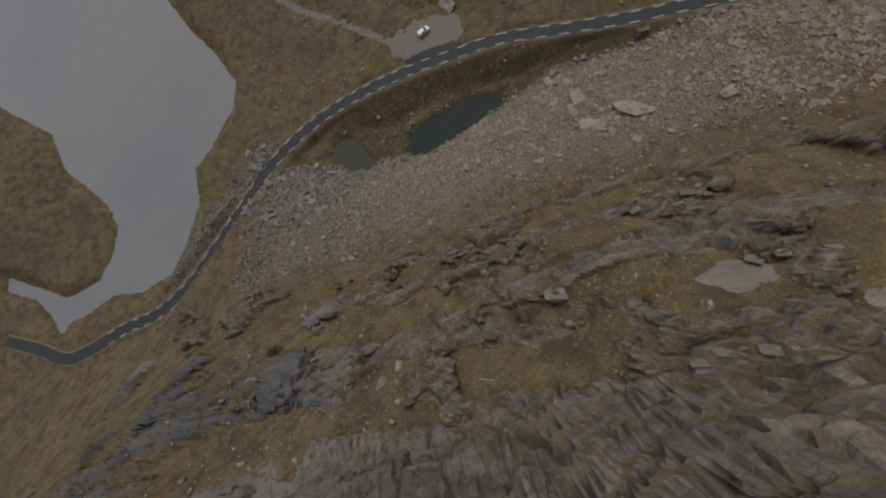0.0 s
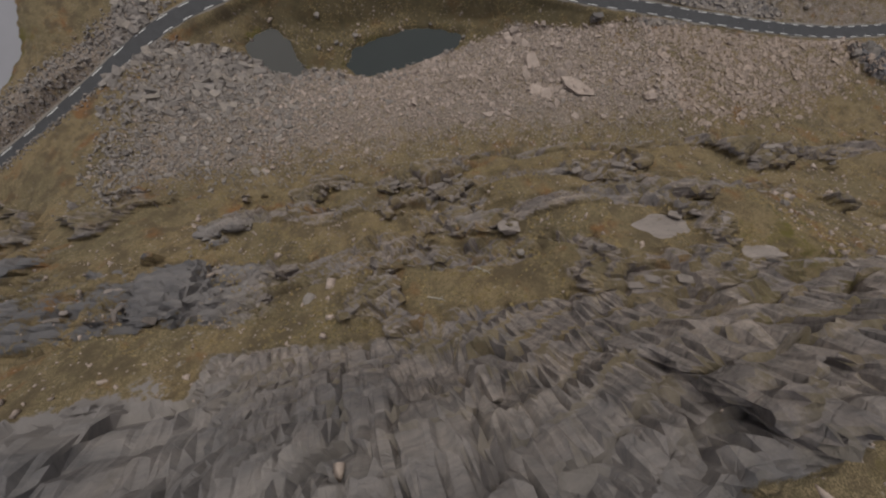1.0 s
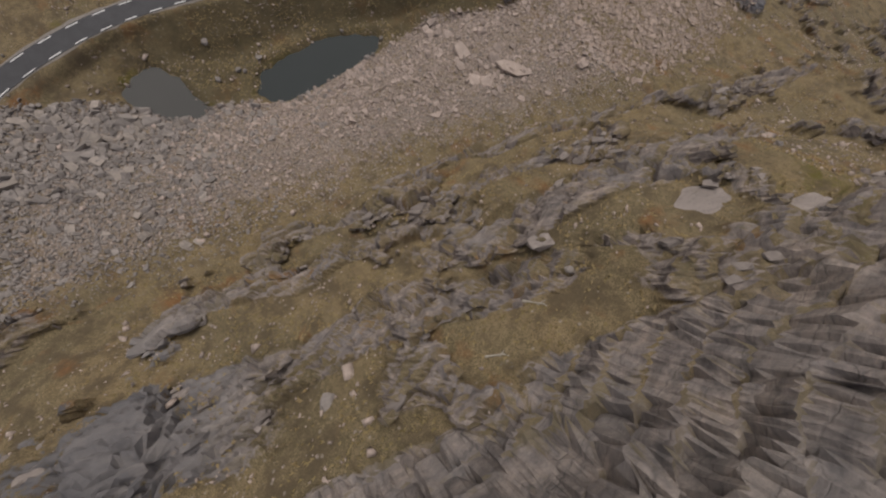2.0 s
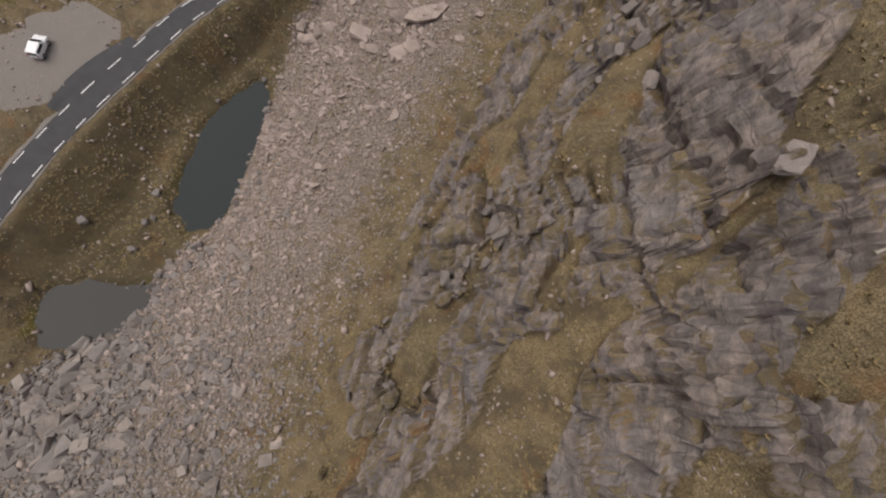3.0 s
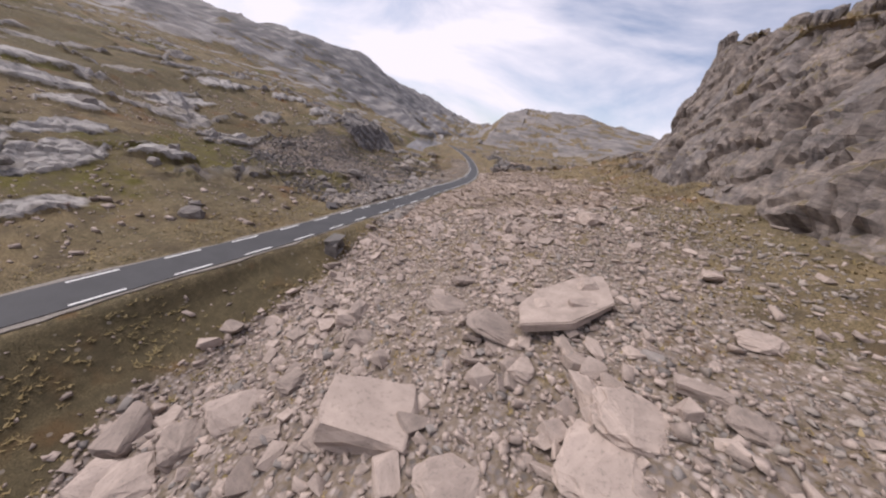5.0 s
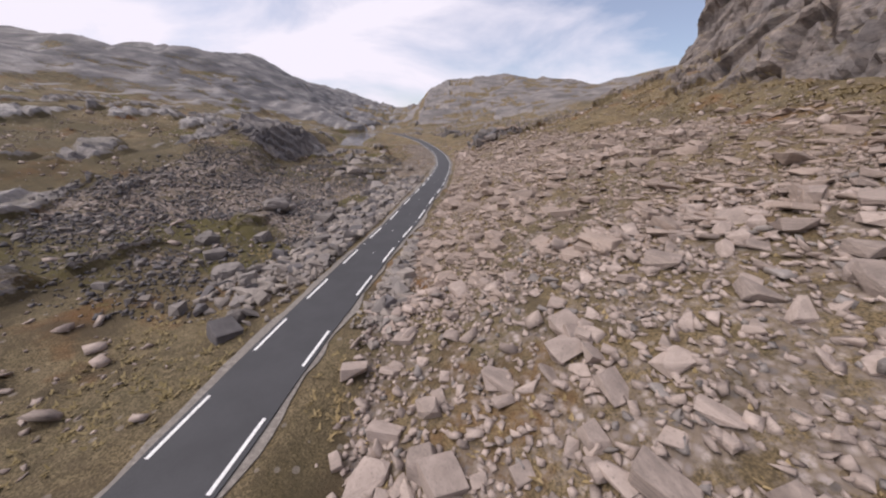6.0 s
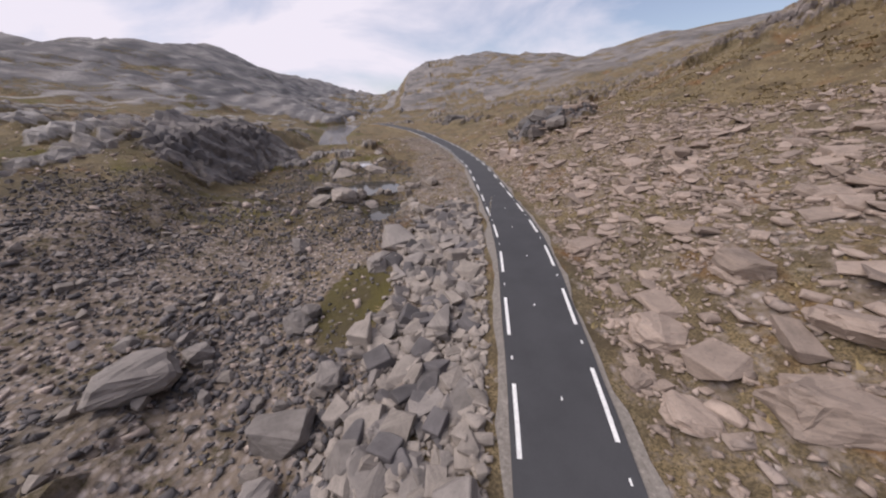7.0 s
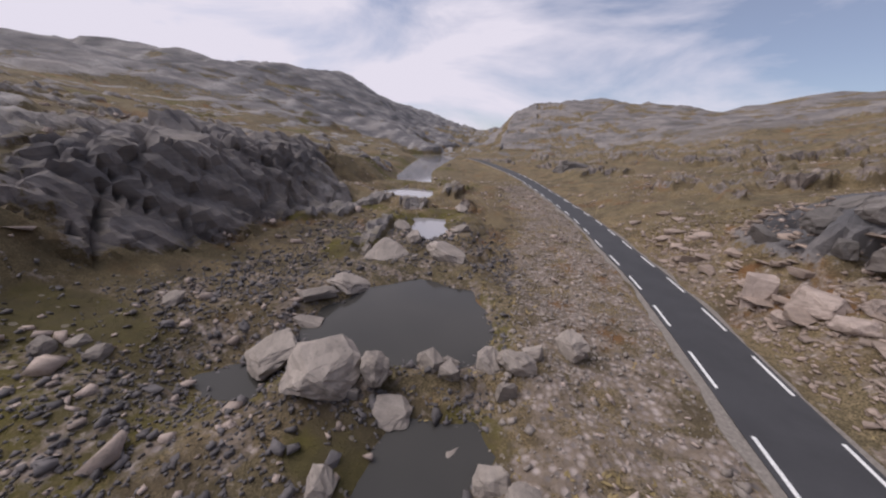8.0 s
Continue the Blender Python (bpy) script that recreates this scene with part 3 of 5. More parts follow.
def terrain(x, y):
    """Height of the ground, and its share of bare rock, scree, moss, dark rock (with painted far haze), pale rock and
    heath.
    """
    u = x - road_x(y)
    wob = smooth(22, 42, np.abs(x - 8))
    bx = x + wob * (2.4 * grad_noise(x * 0.05, y * 0.075, 1.5, 41) + (0.8 * grad_noise(x * 0.11, y * 0.14, 2.5, 44) + 0.2 * grad_noise(x * 0.22, y * 0.27, 4.5, 42)) * (1 - 0.85 * smooth(58, 66, x)))
    bx = bx + 1.5 * smooth(-22, -28, x) * smooth(42, 52, y) * smooth(112, 100, y) * ridged(0.02 * x, y * 0.085, 3.0, 3, 47)
    by = y + wob * 4.0 * grad_noise(x * 0.05, y * 0.05, 8.5, 43)
    z = base_height(bx, by)
    e = 0.6
    slope = np.hypot(base_height(bx + e, by) - base_height(bx - e, by), base_height(bx, by + e) - base_height(bx, by - e)) / (2 * e)
    far = smooth(110, 400, np.hypot(x, y + 20))
    steep = smooth(1.15, 1.7, slope)
    patch = fbm(x * 0.11, y * 0.075, 2.2, 5, 77)
    ledge = smooth(41, 47, x) * smooth(-200, -150, y) * smooth(90, 70, y)
    west = smooth(-12, -24, u) * smooth(-105, -85, y)
    east = smooth(74, 95, y) * smooth(9, 18, u) * 0.8
    stripe = fbm(x * 0.15 + 0.01 * y, y * 0.042, 4.1, 4, 79)
    outcrop = np.maximum(smooth(0.12, 0.3, patch) * np.clip(ledge + east, 0, 1), smooth(0.19, 0.33, stripe) * west * (1 - smooth(20, 32, y) * smooth(75, 62, y) * smooth(-44, -36, x)))
    brow = smooth(66, 74, x) * smooth(-78, -66, y) * smooth(20, 0, y) * smooth(-0.35, 0.0, patch) * (1 - smooth(110, 400, np.hypot(x, y + 20)))
    crags = smooth(-0.1, 0.25, fbm(x * 0.012, y * 0.02, 2.2, 5, 78) + 2.2 * (slope - 0.22)) * far
    knoll = smooth(1.2, 0.75, np.hypot((x + 38.5 + 0.24 * (y - 60)) / 8.5, (y - 77) / 23.0))
    dark_knob = smooth(1.1, 0.72, np.hypot((x - 17.5) / 7.5, (y - 71) / 9.0))
    hilltop = far * smooth(-40, -130, x) * smooth(48, 74, z)
    bald, lift = bald_slabs(x, y)
    # flat-lying beds step up the brow of the cliff
    beds = smooth(60, 67, x) * smooth(-30, -42, y) * (1 - far) * np.clip(steep + brow, 0, 1)
    bed = (z + 0.12 * y) / 2.1 + 0.7 * fbm(x * 0.09, y * 0.06, 2.7, 4, 97)
    bed_up = bed - np.floor(bed)
    z = z + beds * 1.9 * (np.floor(bed) + smooth(0.6, 1.0, bed_up) - bed + 0.3)
    hill = np.maximum(far, 0.45 * smooth(-45, -75, u))
    tread = z / 7.0 + 1.3 * fbm(x * 0.008, y * 0.006, 1.1, 4, 95)
    part_up = tread - np.floor(tread)
    riser = smooth(0.5, 0.62, part_up) * smooth(1.0, 0.9, part_up) * smooth(-0.15, 0.15, fbm(x * 0.02, y * 0.012, 5.1, 3, 96))
    z = z + hill * 4.2 * (np.floor(tread) + smooth(0.5, 1.0, part_up) - tread + 0.25) + lift
    rock = np.clip(np.maximum.reduce([steep, outcrop, brow, hilltop, crags, knoll, dark_knob, bald, riser * hill * (0.3 + 0.7 * smooth(25, 50, z))]), 0, 1)
    off_road = smooth(2.6, 9, np.abs(u))
    z = z + knoll * 1.0 + dark_knob * 2.8
    z = z + off_road * (0.5 * fbm(x * 0.09, y * 0.09, 0, 4, 3) + 0.12 * fbm(x * 0.6, y * 0.6, 0, 3, 4))
    z = z + far * (5.0 * fbm(x * 0.012, y * 0.012, 0, 5, 5) + crags * 5.0 * ridged(x * 0.010, y * 0.012, 0, 4, 6))
    z = z + off_road * outcrop * (1 - far) * (1 - 0.55 * west) * (0.8 + 0.9 * ridged(x * 0.12 + y * 0.05, y * 0.07, 0, 3, 11))
    # talus below the cliffs, the blocky slopes beside the road, the stream bed
    near_edge = np.interp(y, [-130, -118, -105, -90, -78, -65, -52, -35, -15, -6, 2], [6, 6, 8, 11.5, 13, 9, 5.0, -1.0, 1.8, 0.5, -0.8])
    foot = np.interp(y, [-130, -95, -60, -35, -12, 15, 45, 80], [48, 42, 36.5, 36.5, 36, 35, 30, 12])
    ragged = 2.2 * fbm(x * 0.14, y * 0.14, 5.0, 3, 13)
    south = smooth(-140, -118, y) * smooth(95, 72, y) * smooth(-0.8, 0.8, x - near_edge + 0.4 * ragged) * smooth(foot + 7, foot - 7, x + ragged) * smooth(1.9, 2.6, u)
    rise = 10 * smooth(6, 16, y) * smooth(56, 46, y)
    north = smooth(-4, 10, y) * smooth(88, 70, y) * smooth(-33, -27, x + ragged + rise) * smooth(-2.0, -2.8, u)
    shore_talus = smooth(-122, -135, y) * smooth(-178, -160, y) * smooth(15, 8, np.abs(u + 3))
    bank = smooth(36, 50, y) * smooth(150, 110, y) * smooth(-12.5, -8.5, u + 0.6 * ragged) * smooth(-1.9, -2.5, u)
    green = np.maximum.reduce([smooth(1.2, 0.7, np.hypot((x - a) / r, (y - b) / q)) for a, b, r, q in
                               ((-13.4, 50.3, 1.8, 1.5), (-28.5, 52, 4.0, 2.2), (-13.5, 10.5, 5.0, 4.5), (-20, 15, 7.0, 5.0), (-9.5, 31, 2.5, 5.0), (-23.5, 70, 2.6, 4.0), (-18.5, 88, 3.0, 3.0))])
    green = green * smooth(-0.45, 0.1, ragged / 2.2 + 0.3)
    scree = np.clip(south + north + shore_talus + bank, 0, 1) * (1 - steep) * (1 - knoll) * (1 - 0.85 * green)
    # the road bench
    rz = road_z(y)
    south_w = smooth(-105, -125, y)
    w = smooth(4.2 + 3.0 * south_w, 2.3 + 1.6 * south_w, np.abs(u)) * smooth(-290, -230, y) * smooth(255, 200, y)
    z = z + w * (rz - 0.12 - z)
    # lay-by beside the road
    park = smooth(1.3, 0.9, np.hypot((x + 23.5) / 9.5, (y + 70) / 9.5))
    z = z + park * (-0.4 - z) * (1 - w)
    # the far terms carry painted haze, the others darker rock
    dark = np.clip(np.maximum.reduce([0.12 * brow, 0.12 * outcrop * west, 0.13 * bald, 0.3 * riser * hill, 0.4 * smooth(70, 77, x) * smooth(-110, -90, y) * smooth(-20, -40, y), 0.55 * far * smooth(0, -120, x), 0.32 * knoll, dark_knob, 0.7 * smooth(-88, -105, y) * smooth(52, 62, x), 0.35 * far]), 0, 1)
    moss = np.maximum((0.5 + 0.3 * west) * smooth(0.2 - 0.15 * west, 0.6 - 0.15 * west, fbm(x * 0.05, y * 0.05, 6.6, 3, 55)), green)
    rock = rock * off_road * (1 - park)
    pale = np.clip(np.maximum(bald, 0.6 * outcrop * west * (1 - knoll)), 0, 1)
    heath = np.clip(smooth(2.3, 3.4, u) * smooth(1.0, -1.5, x - near_edge) * smooth(-112, -95, y) * smooth(-2, -10, y)
                    + smooth(28, 45, y) * smooth(75, 62, y) * smooth(-11, -15, u) * smooth(-0.3, 0.3, ragged)
                    + 0.8 * smooth(-4, 6, y) * smooth(45, 32, y) * smooth(-8, -11, u), 0, 1)
    z0 = z.copy()
    nearest = np.full(x.shape, 50.0)
    for poly, level, bank in WATERS:
        xs, ys = [p[0] for p in poly], [p[1] for p in poly]
        near = (x > min(xs) - 12) & (x < max(xs) + 12) & (y > min(ys) - 12) & (y < max(ys) + 12)
        if near.any():
            d = shore(poly, x[near], y[near])
            first = d < nearest[near]
            k = np.where(first, smooth(6, 0, d) * (1 - w[near]), 0)
            zz = level + np.clip(d, -4, 8) * bank + 0.12 * fbm(x[near], y[near], 0, 2, 8)
            dug = z0[near] + k * (zz - z0[near])
            dug = np.where(d > 0.4, np.maximum(dug, level + 0.03), dug)
            z[near] = np.where(first & (k > 0), dug, z[near])
            rock[near] *= smooth(1.0, 4.0, d)
            nearest[near] = np.minimum(nearest[near], d)
            moss[near] = np.maximum(moss[near], 0.9 * smooth(2.5, 0.3, np.abs(d)) * smooth(0.0, 0.5, fbm(x[near] * 0.2, y[near] * 0.2, 0, 2, 66) + 0.2))
    return z, np.clip(rock, 0, 1), scree, moss, dark, pale, heath


def blocks(p, size, seed):
    """Fractured rock over points p: blocks between three sets of joints, each pushed out or in, and the distance to the nearest joint."""
    q = p / np.array(size)
    k = np.floor(q[:, 2]).astype(np.int64)
    q[:, 0] += 0.37 * k
    j = np.floor(q[:, 1]).astype(np.int64)
    q[:, 0] += 0.61 * j
    i = np.floor(q[:, 0]).astype(np.int64)
    h = (i * 374761393 + j * 668265263 + k * 1274126177 + seed * 7919) & 0xFFFFFFFF
    r = []
    for n in range(4):
        h = ((h ^ (h >> 15)) * 1103515245 + 12345 + n) & 0xFFFFFFFF
        r.append((h >> 8 & 0xFFFF) / 65535.0 - 0.5)
    f = q - np.floor(q) - 0.5
    gap = ((0.5 - np.abs(f)) * np.array(size)).min(1)
    return r[0] + 0.7 * (r[1] * f[:, 0] + r[2] * f[:, 1] + r[3] * f[:, 2]), gap


def steps(*runs):
    out = [runs[0][0]]
    for start, stop, step in runs:
        n = max(1, round((stop - start) / step))
        out += [start + (stop - start) * (k + 1) / n for k in range(n)]
    return np.array(out)


def fan(first, last, step, grow):
    out, at = [], first
    while at < last:
        step *= grow
        at += step
        out.append(at)
    return np.array(out)


def build_ground():
    gx = np.concatenate([-fan(470, 4200, 12, 1.17)[::-1], -fan(110, 470, 1.1, 1.028)[::-1], steps((-110, -45, 1.1), (-45, -24, 0.36), (-24, 37, 0.5), (37, 63, 0.17), (63, 76, 0.21), (76, 82, 0.4)), fan(82, 4200, 0.6, 1.085)])
    gy = np.concatenate([-fan(235, 2600, 1.6, 1.07)[::-1], steps((-235, -125, 1.3), (-125, -105, 0.7), (-105, -90, 0.42), (-90, -40, 0.32), (-40, 10, 0.42), (10, 44, 0.5), (44, 98, 0.38), (98, 140, 0.9)), fan(140, 1150, 1.0, 1.024), fan(1160, 4200, 30, 1.2)])
    X, Y = np.meshgrid(gx, gy)
    Z, rock, scree, moss, dark, pale, heath = terrain(X, Y)
    # plates and cracks of gneiss stand out of the bare faces
    ny, nx = np.gradient(Z, gy, gx)
    for _ in range(6):
        for a in (nx, ny):
            a[1:-1, 1:-1] = (a[1:-1, 1:-1] * 2 + a[:-2, 1:-1] + a[2:, 1:-1] + a[1:-1, :-2] + a[1:-1, 2:]) / 6
    nz = 1 / np.sqrt(1 + nx**2 + ny**2)
    near = (rock > 0.02) & (np.hypot(X - 10, Y) < 260)
    p = np.stack([X[near], Y[near], Z[near]], -1)
    turn = np.array(Euler((0.45, -0.5, 0.42)).to_matrix())
    bend = p + 1.6 * np.stack([fbm(p[:, 0] * 0.07, p[:, 1] * 0.07, p[:, 2] * 0.07, 3, 21 + k) for k in range(3)], -1)
    bend = bend @ turn.T
    h1, c1 = blocks(bend, (6.5, 13.0, 5.0), 1)
    h2, c2 = blocks(bend, (2.6, 5.2, 1.7), 2)
    h3, c3 = blocks(bend, (0.9, 2.0, 0.6), 3)
    calm = smooth(-0.35, 0.25, fbm(p[:, 0] * 0.1, p[:, 1] * 0.1, p[:, 2] * 0.1, 2, 27))
    knob = smooth(-20, -26, p[:, 0]) * smooth(40, 50, p[:, 1])
    calm = np.maximum(calm, knob)
    small = np.maximum(knob, smooth(6, 9, p[:, 0]) * smooth(50, 56, p[:, 1]) * smooth(30, 24, p[:, 0]))
    push = (2.3 * h1 * (1 - 0.55 * small) + 0.95 * h2 * (0.4 + 0.6 * calm)) * (1 - 0.6 * smooth(-12, -24, p[:, 0]) * smooth(52, 44, p[:, 1])) + 0.34 * h3 * calm
    push = push - 0.8 * smooth(0.45, 0.0, c1) - 0.35 * smooth(0.28, 0.0, c2) * (0.4 + 0.6 * calm)
    # the brow above the ledge: flat-lying beds broken into low blocks
    flat = bend @ turn @ np.array(Euler((0.12, -0.16, 0.2)).to_matrix()).T
    h4, c4 = blocks(flat, (5.0, 9.0, 2.2), 4)
    h5, c5 = blocks(flat, (2.0, 3.6, 0.8), 5)
    low = 1.2 * h4 + 0.6 * h5 - 0.5 * smooth(0.3, 0.0, c4) - 0.2 * smooth(0.16, 0.0, c5)
    brow = smooth(61, 67, p[:, 0]) * smooth(-28, -40, p[:, 1])
    push = (push + brow * (low - push)) * smooth(0.0, 0.6, rock[near])
    X2, Y2 = X.copy(), Y.copy()
    X2[near] -= push * (nx * nz)[near]
    Y2[near] -= push * (ny * nz)[near]
    Z[near] += push * nz[near]
    face = np.zeros_like(Z)
    face[near] = rock[near]
    verts = np.stack([X2, Y2, Z], -1).reshape(-1, 3)
    h, w = X.shape
    idx = np.arange(h * w).reshape(h, w)
    quads = np.stack([idx[:-1, :-1], idx[:-1, 1:], idx[1:, 1:], idx[1:, :-1]], -1).reshape(-1, 4)
    me = bpy.data.meshes.new("ground")
    me.vertices.add(len(verts))
    me.vertices.foreach_set("co", verts.astype(np.float32).ravel())
    me.loops.add(quads.size)
    me.loops.foreach_set("vertex_index", quads.astype(np.int32).ravel())
    me.polygons.add(len(quads))
    me.polygons.foreach_set("loop_start", np.arange(0, quads.size, 4, dtype=np.int32))
    me.update(calc_edges=True)
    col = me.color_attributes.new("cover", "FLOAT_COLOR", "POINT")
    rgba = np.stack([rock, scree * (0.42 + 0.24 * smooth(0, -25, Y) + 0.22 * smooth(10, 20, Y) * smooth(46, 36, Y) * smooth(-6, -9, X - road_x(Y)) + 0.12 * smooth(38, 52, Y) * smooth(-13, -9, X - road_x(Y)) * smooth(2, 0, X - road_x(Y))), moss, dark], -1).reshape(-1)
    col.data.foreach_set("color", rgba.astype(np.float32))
    veg = me.color_attributes.new("veg", "FLOAT_COLOR", "POINT")
    veg.data.foreach_set("color", np.stack([pale, heath, 0 * pale, 0 * pale + 1], -1).reshape(-1).astype(np.float32))
    me.polygons.foreach_set("use_smooth", (face[:-1, :-1] < 0.3).ravel())
    me.materials.append(GROUND)
    ob = new("ground", me)
    tagged(ob, "mountain valley of ochre grass, pinkish gneiss cliffs and talus", "ground", kind="structure")
    return ob


ground = build_ground()


def ground_zs(x, y):
    x, y = np.asarray(x, float), np.asarray(y, float)
    return terrain(x.reshape(1, -1).copy(), y.reshape(1, -1).copy())[0].reshape(x.shape)


def ground_z(x, y):
    return float(terrain(np.array([[float(x)]]), np.array([[float(y)]]))[0][0, 0])


# ---- water ----
def water_sheet(name, poly, level, mat, label, category, pad):
    cx, cy = sum(p[0] for p in poly) / len(poly), sum(p[1] for p in poly) / len(poly)
    bm = bmesh.new()
    ring = []
    for (ax, ay), (bx, by), (qx, qy) in zip(poly[-1:] + poly[:-1], poly, poly[1:] + poly[:1]):
        t = Vector((qx - ax, qy - ay)).normalized()
        ring.append(bm.verts.new((bx + t.y * pad - cx, by - t.x * pad - cy, 0)))
    f = bm.faces.new(ring)
    bmesh.ops.triangulate(bm, faces=[f])
    bmesh.ops.recalc_face_normals(bm, faces=bm.faces)
    if sum(fc.normal.z for fc in bm.faces) < 0:
        bmesh.ops.reverse_faces(bm, faces=bm.faces)
    me = bpy.data.meshes.new(name)
    bm.to_mesh(me)
    bm.free()
    me.materials.append(mat)
    ob = new(name, me)
    ob.location = (cx, cy, level)
    return tagged(ob, label, category, kind="structure")


def area2(poly):
    return sum(a[0] * b[1] - b[0] * a[1] for a, b in zip(poly, poly[1:] + poly[:1]))


for w_name, w_poly, w_level, w_mat, w_label, w_cat, w_pad in (
        ("water_lake", LAKE, LAKE_Z, SKY_TINTED_WATER, "calm mountain lake, cloud reflection put into its grey colour", "lake", 2.5),
        ("water_pond", POND, POND_Z, POND_WATER, "dark still pond between road bank and talus", "pond", 1.2),
        ("water_small_pond", SMALL_POND, POND_Z, SHALLOW_WATER, "small shallow pond edged with broken stones", "pond", 1.0),
        ("water_pool", POOL, POOL_Z, POOL_WATER, "dark stream pool held by pale boulders", "pool", 0.9),
        ("water_lower_pool", LOW_POOL, POOL_Z - 0.7, POOL_WATER, "narrow dark pool below the boulders", "pool", 0.7),
        ("water_side_pool", SIDE_POOL, POOL_Z - 0.4, POOL_WATER, "shallow side pool among grey stones", "pool", 0.6),
        ("water_upper_pool", UP_POOL, POOL_Z + 0.9, SKY_TINTED_WATER, "stream pool between boulders upstream, sky reflection in its pale colour", "pool", 0.7),
        ("water_middle_pool", MID_POOL, 5.0, SKY_TINTED_WATER, "stream pool among stones, its shine put into a pale colour", "pool", 0.8),
        ("water_tarn", TARN, 5.2, SKY_TINTED_WATER, "tarn and stream in the valley, their shine put into the colour", "tarn", 1.5)):
    if area2(w_poly) < 0:
        w_poly = w_poly[::-1]
    water_sheet(w_name, w_poly, w_level, w_mat, w_label, w_cat, w_pad)


# ---- road ----
def strip_mesh(name, ys, left, right, lift, mat, thick=0.0, wavy=0.0):
    """A ribbon along the road from offset left to offset right."""
    ys = np.asarray(ys, float)
    cx, cz = road_x(ys), road_z(ys)
    tx = np.gradient(cx, ys)
    n = np.stack([np.ones_like(tx), -tx], -1) / np.sqrt(1 + tx**2)[:, None]
    wl = left + wavy * fbm(ys * 0.3, ys * 0 + 1.5, 0, 3, 71)
    wr = right + wavy * fbm(ys * 0.3, ys * 0 + 7.5, 0, 3, 72)
    verts, faces = [], []
    for k in range(len(ys)):
        for off, dz in ((wl[k], -thick), (wl[k], 0), (wr[k], 0), (wr[k], -thick)):
            verts.append((cx[k] + n[k, 0] * off, ys[k] + n[k, 1] * off, cz[k] + lift + dz))
        if k:
            a, b = 4 * (k - 1), 4 * k
            faces += [(a + j, a + j + 1, b + j + 1, b + j) for j in range(3)]
    faces += [(0, 1, 2, 3), tuple(4 * (len(ys) - 1) + j for j in (3, 2, 1, 0))]
    me = bpy.data.meshes.new(name)
    me.from_pydata(verts, [], faces)
    bm = bmesh.new()
    bm.from_mesh(me)
    bmesh.ops.recalc_face_normals(bm, faces=bm.faces)
    bm.to_mesh(me)
    bm.free()
    me.materials.append(mat)
    return new(name, me)


ROAD_YS = np.concatenate([np.arange(-240, -110, 1.5), np.arange(-110, 110, 0.8), np.arange(110, 215, 2.0)])
shoulder = tagged(strip_mesh("road_shoulder", ROAD_YS, -2.35, 2.2, -0.06, GRAVEL, 0.5, 0.45), "grey gravel verge along the narrow road", "verge", kind="structure")
road = tagged(strip_mesh("road", ROAD_YS, -1.9, 1.9, 0.0, ASPHALT, 0.3, 0.06), "narrow dark asphalt mountain road with dashed edge lines", "road", kind="structure")


# ---- parts and things ----
def part(name, bm, mat, parent, label=""):
    me = bpy.data.meshes.new(name)
    bm.to_mesh(me)
    bm.free()
    me.materials.append(mat)
    ob = new(name, me)
    ob.parent = parent
    return tagged(ob, label)


def thing(name, place, label, category, group="", turn=0.0):
    ob = new(name)
    ob.empty_display_size = 0.2
    ob.matrix_world = pose(*place, 0, 0, turn)
    return tagged(ob, label, category, group)


def box(bm, size, at=(0, 0, 0), bevel=0.0, rot=None):
    made = bmesh.ops.create_cube(bm, size=1.0)["verts"]
    m = Matrix.Translation(at) @ (rot or Matrix()) @ Matrix.Diagonal((*size, 1))
    bmesh.ops.transform(bm, matrix=m, verts=made)
    if bevel:
        edges = list({e for v in made for e in v.link_edges})
        bmesh.ops.bevel(bm, geom=edges, offset=bevel, segments=2, affect="EDGES", clamp_overlap=True)
    return bm


def cylinder(bm, r1, r2, depth, m, segments=14):
    made = bmesh.ops.create_cone(bm, cap_ends=True, segments=segments, radius1=r1, radius2=r2, depth=depth)["verts"]
    bmesh.ops.transform(bm, matrix=m, verts=made)
    return bm


# ---- stones: broken angular blocks, the hulls of a few scattered corners ----
def hull(rng, corners, soft=0.0, square=0.5):
    """Verts and triangles of one broken block within the cube from -1 to 1."""
    p = rng.uniform(-1, 1, (corners, 3))
    if square < 0:
        p = rng.normal(0, 1, (corners, 3))
        p = p / ((np.abs(p) ** -square).sum(1) ** (-1 / square))[:, None] * rng.uniform(0.88, 1.0, (corners, 1))
    p = np.where(rng.uniform(0, 1, p.shape) < square, np.sign(p) * rng.uniform(0.78, 1.0, p.shape), p)
    bm = bmesh.new()
    for q in p:
        bm.verts.new(q)
    made = bmesh.ops.convex_hull(bm, input=list(bm.verts))
    loose = [g for g in made["geom_interior"] + made["geom_unused"] if isinstance(g, bmesh.types.BMVert)]
    bmesh.ops.delete(bm, geom=list(set(loose)), context="VERTS")
    if soft:
        bmesh.ops.dissolve_limit(bm, angle_limit=radians(9), verts=list(bm.verts), edges=list(bm.edges))
        bmesh.ops.bevel(bm, geom=list(bm.edges), offset=soft, segments=1, affect="EDGES", clamp_overlap=True)
    bmesh.ops.triangulate(bm, faces=list(bm.faces))
    bmesh.ops.recalc_face_normals(bm, faces=list(bm.faces))
    bm.verts.index_update()
    v = np.array([q.co[:] for q in bm.verts])
    f = np.array([[q.index for q in t.verts] for t in bm.faces])
    bm.free()
    return v, f


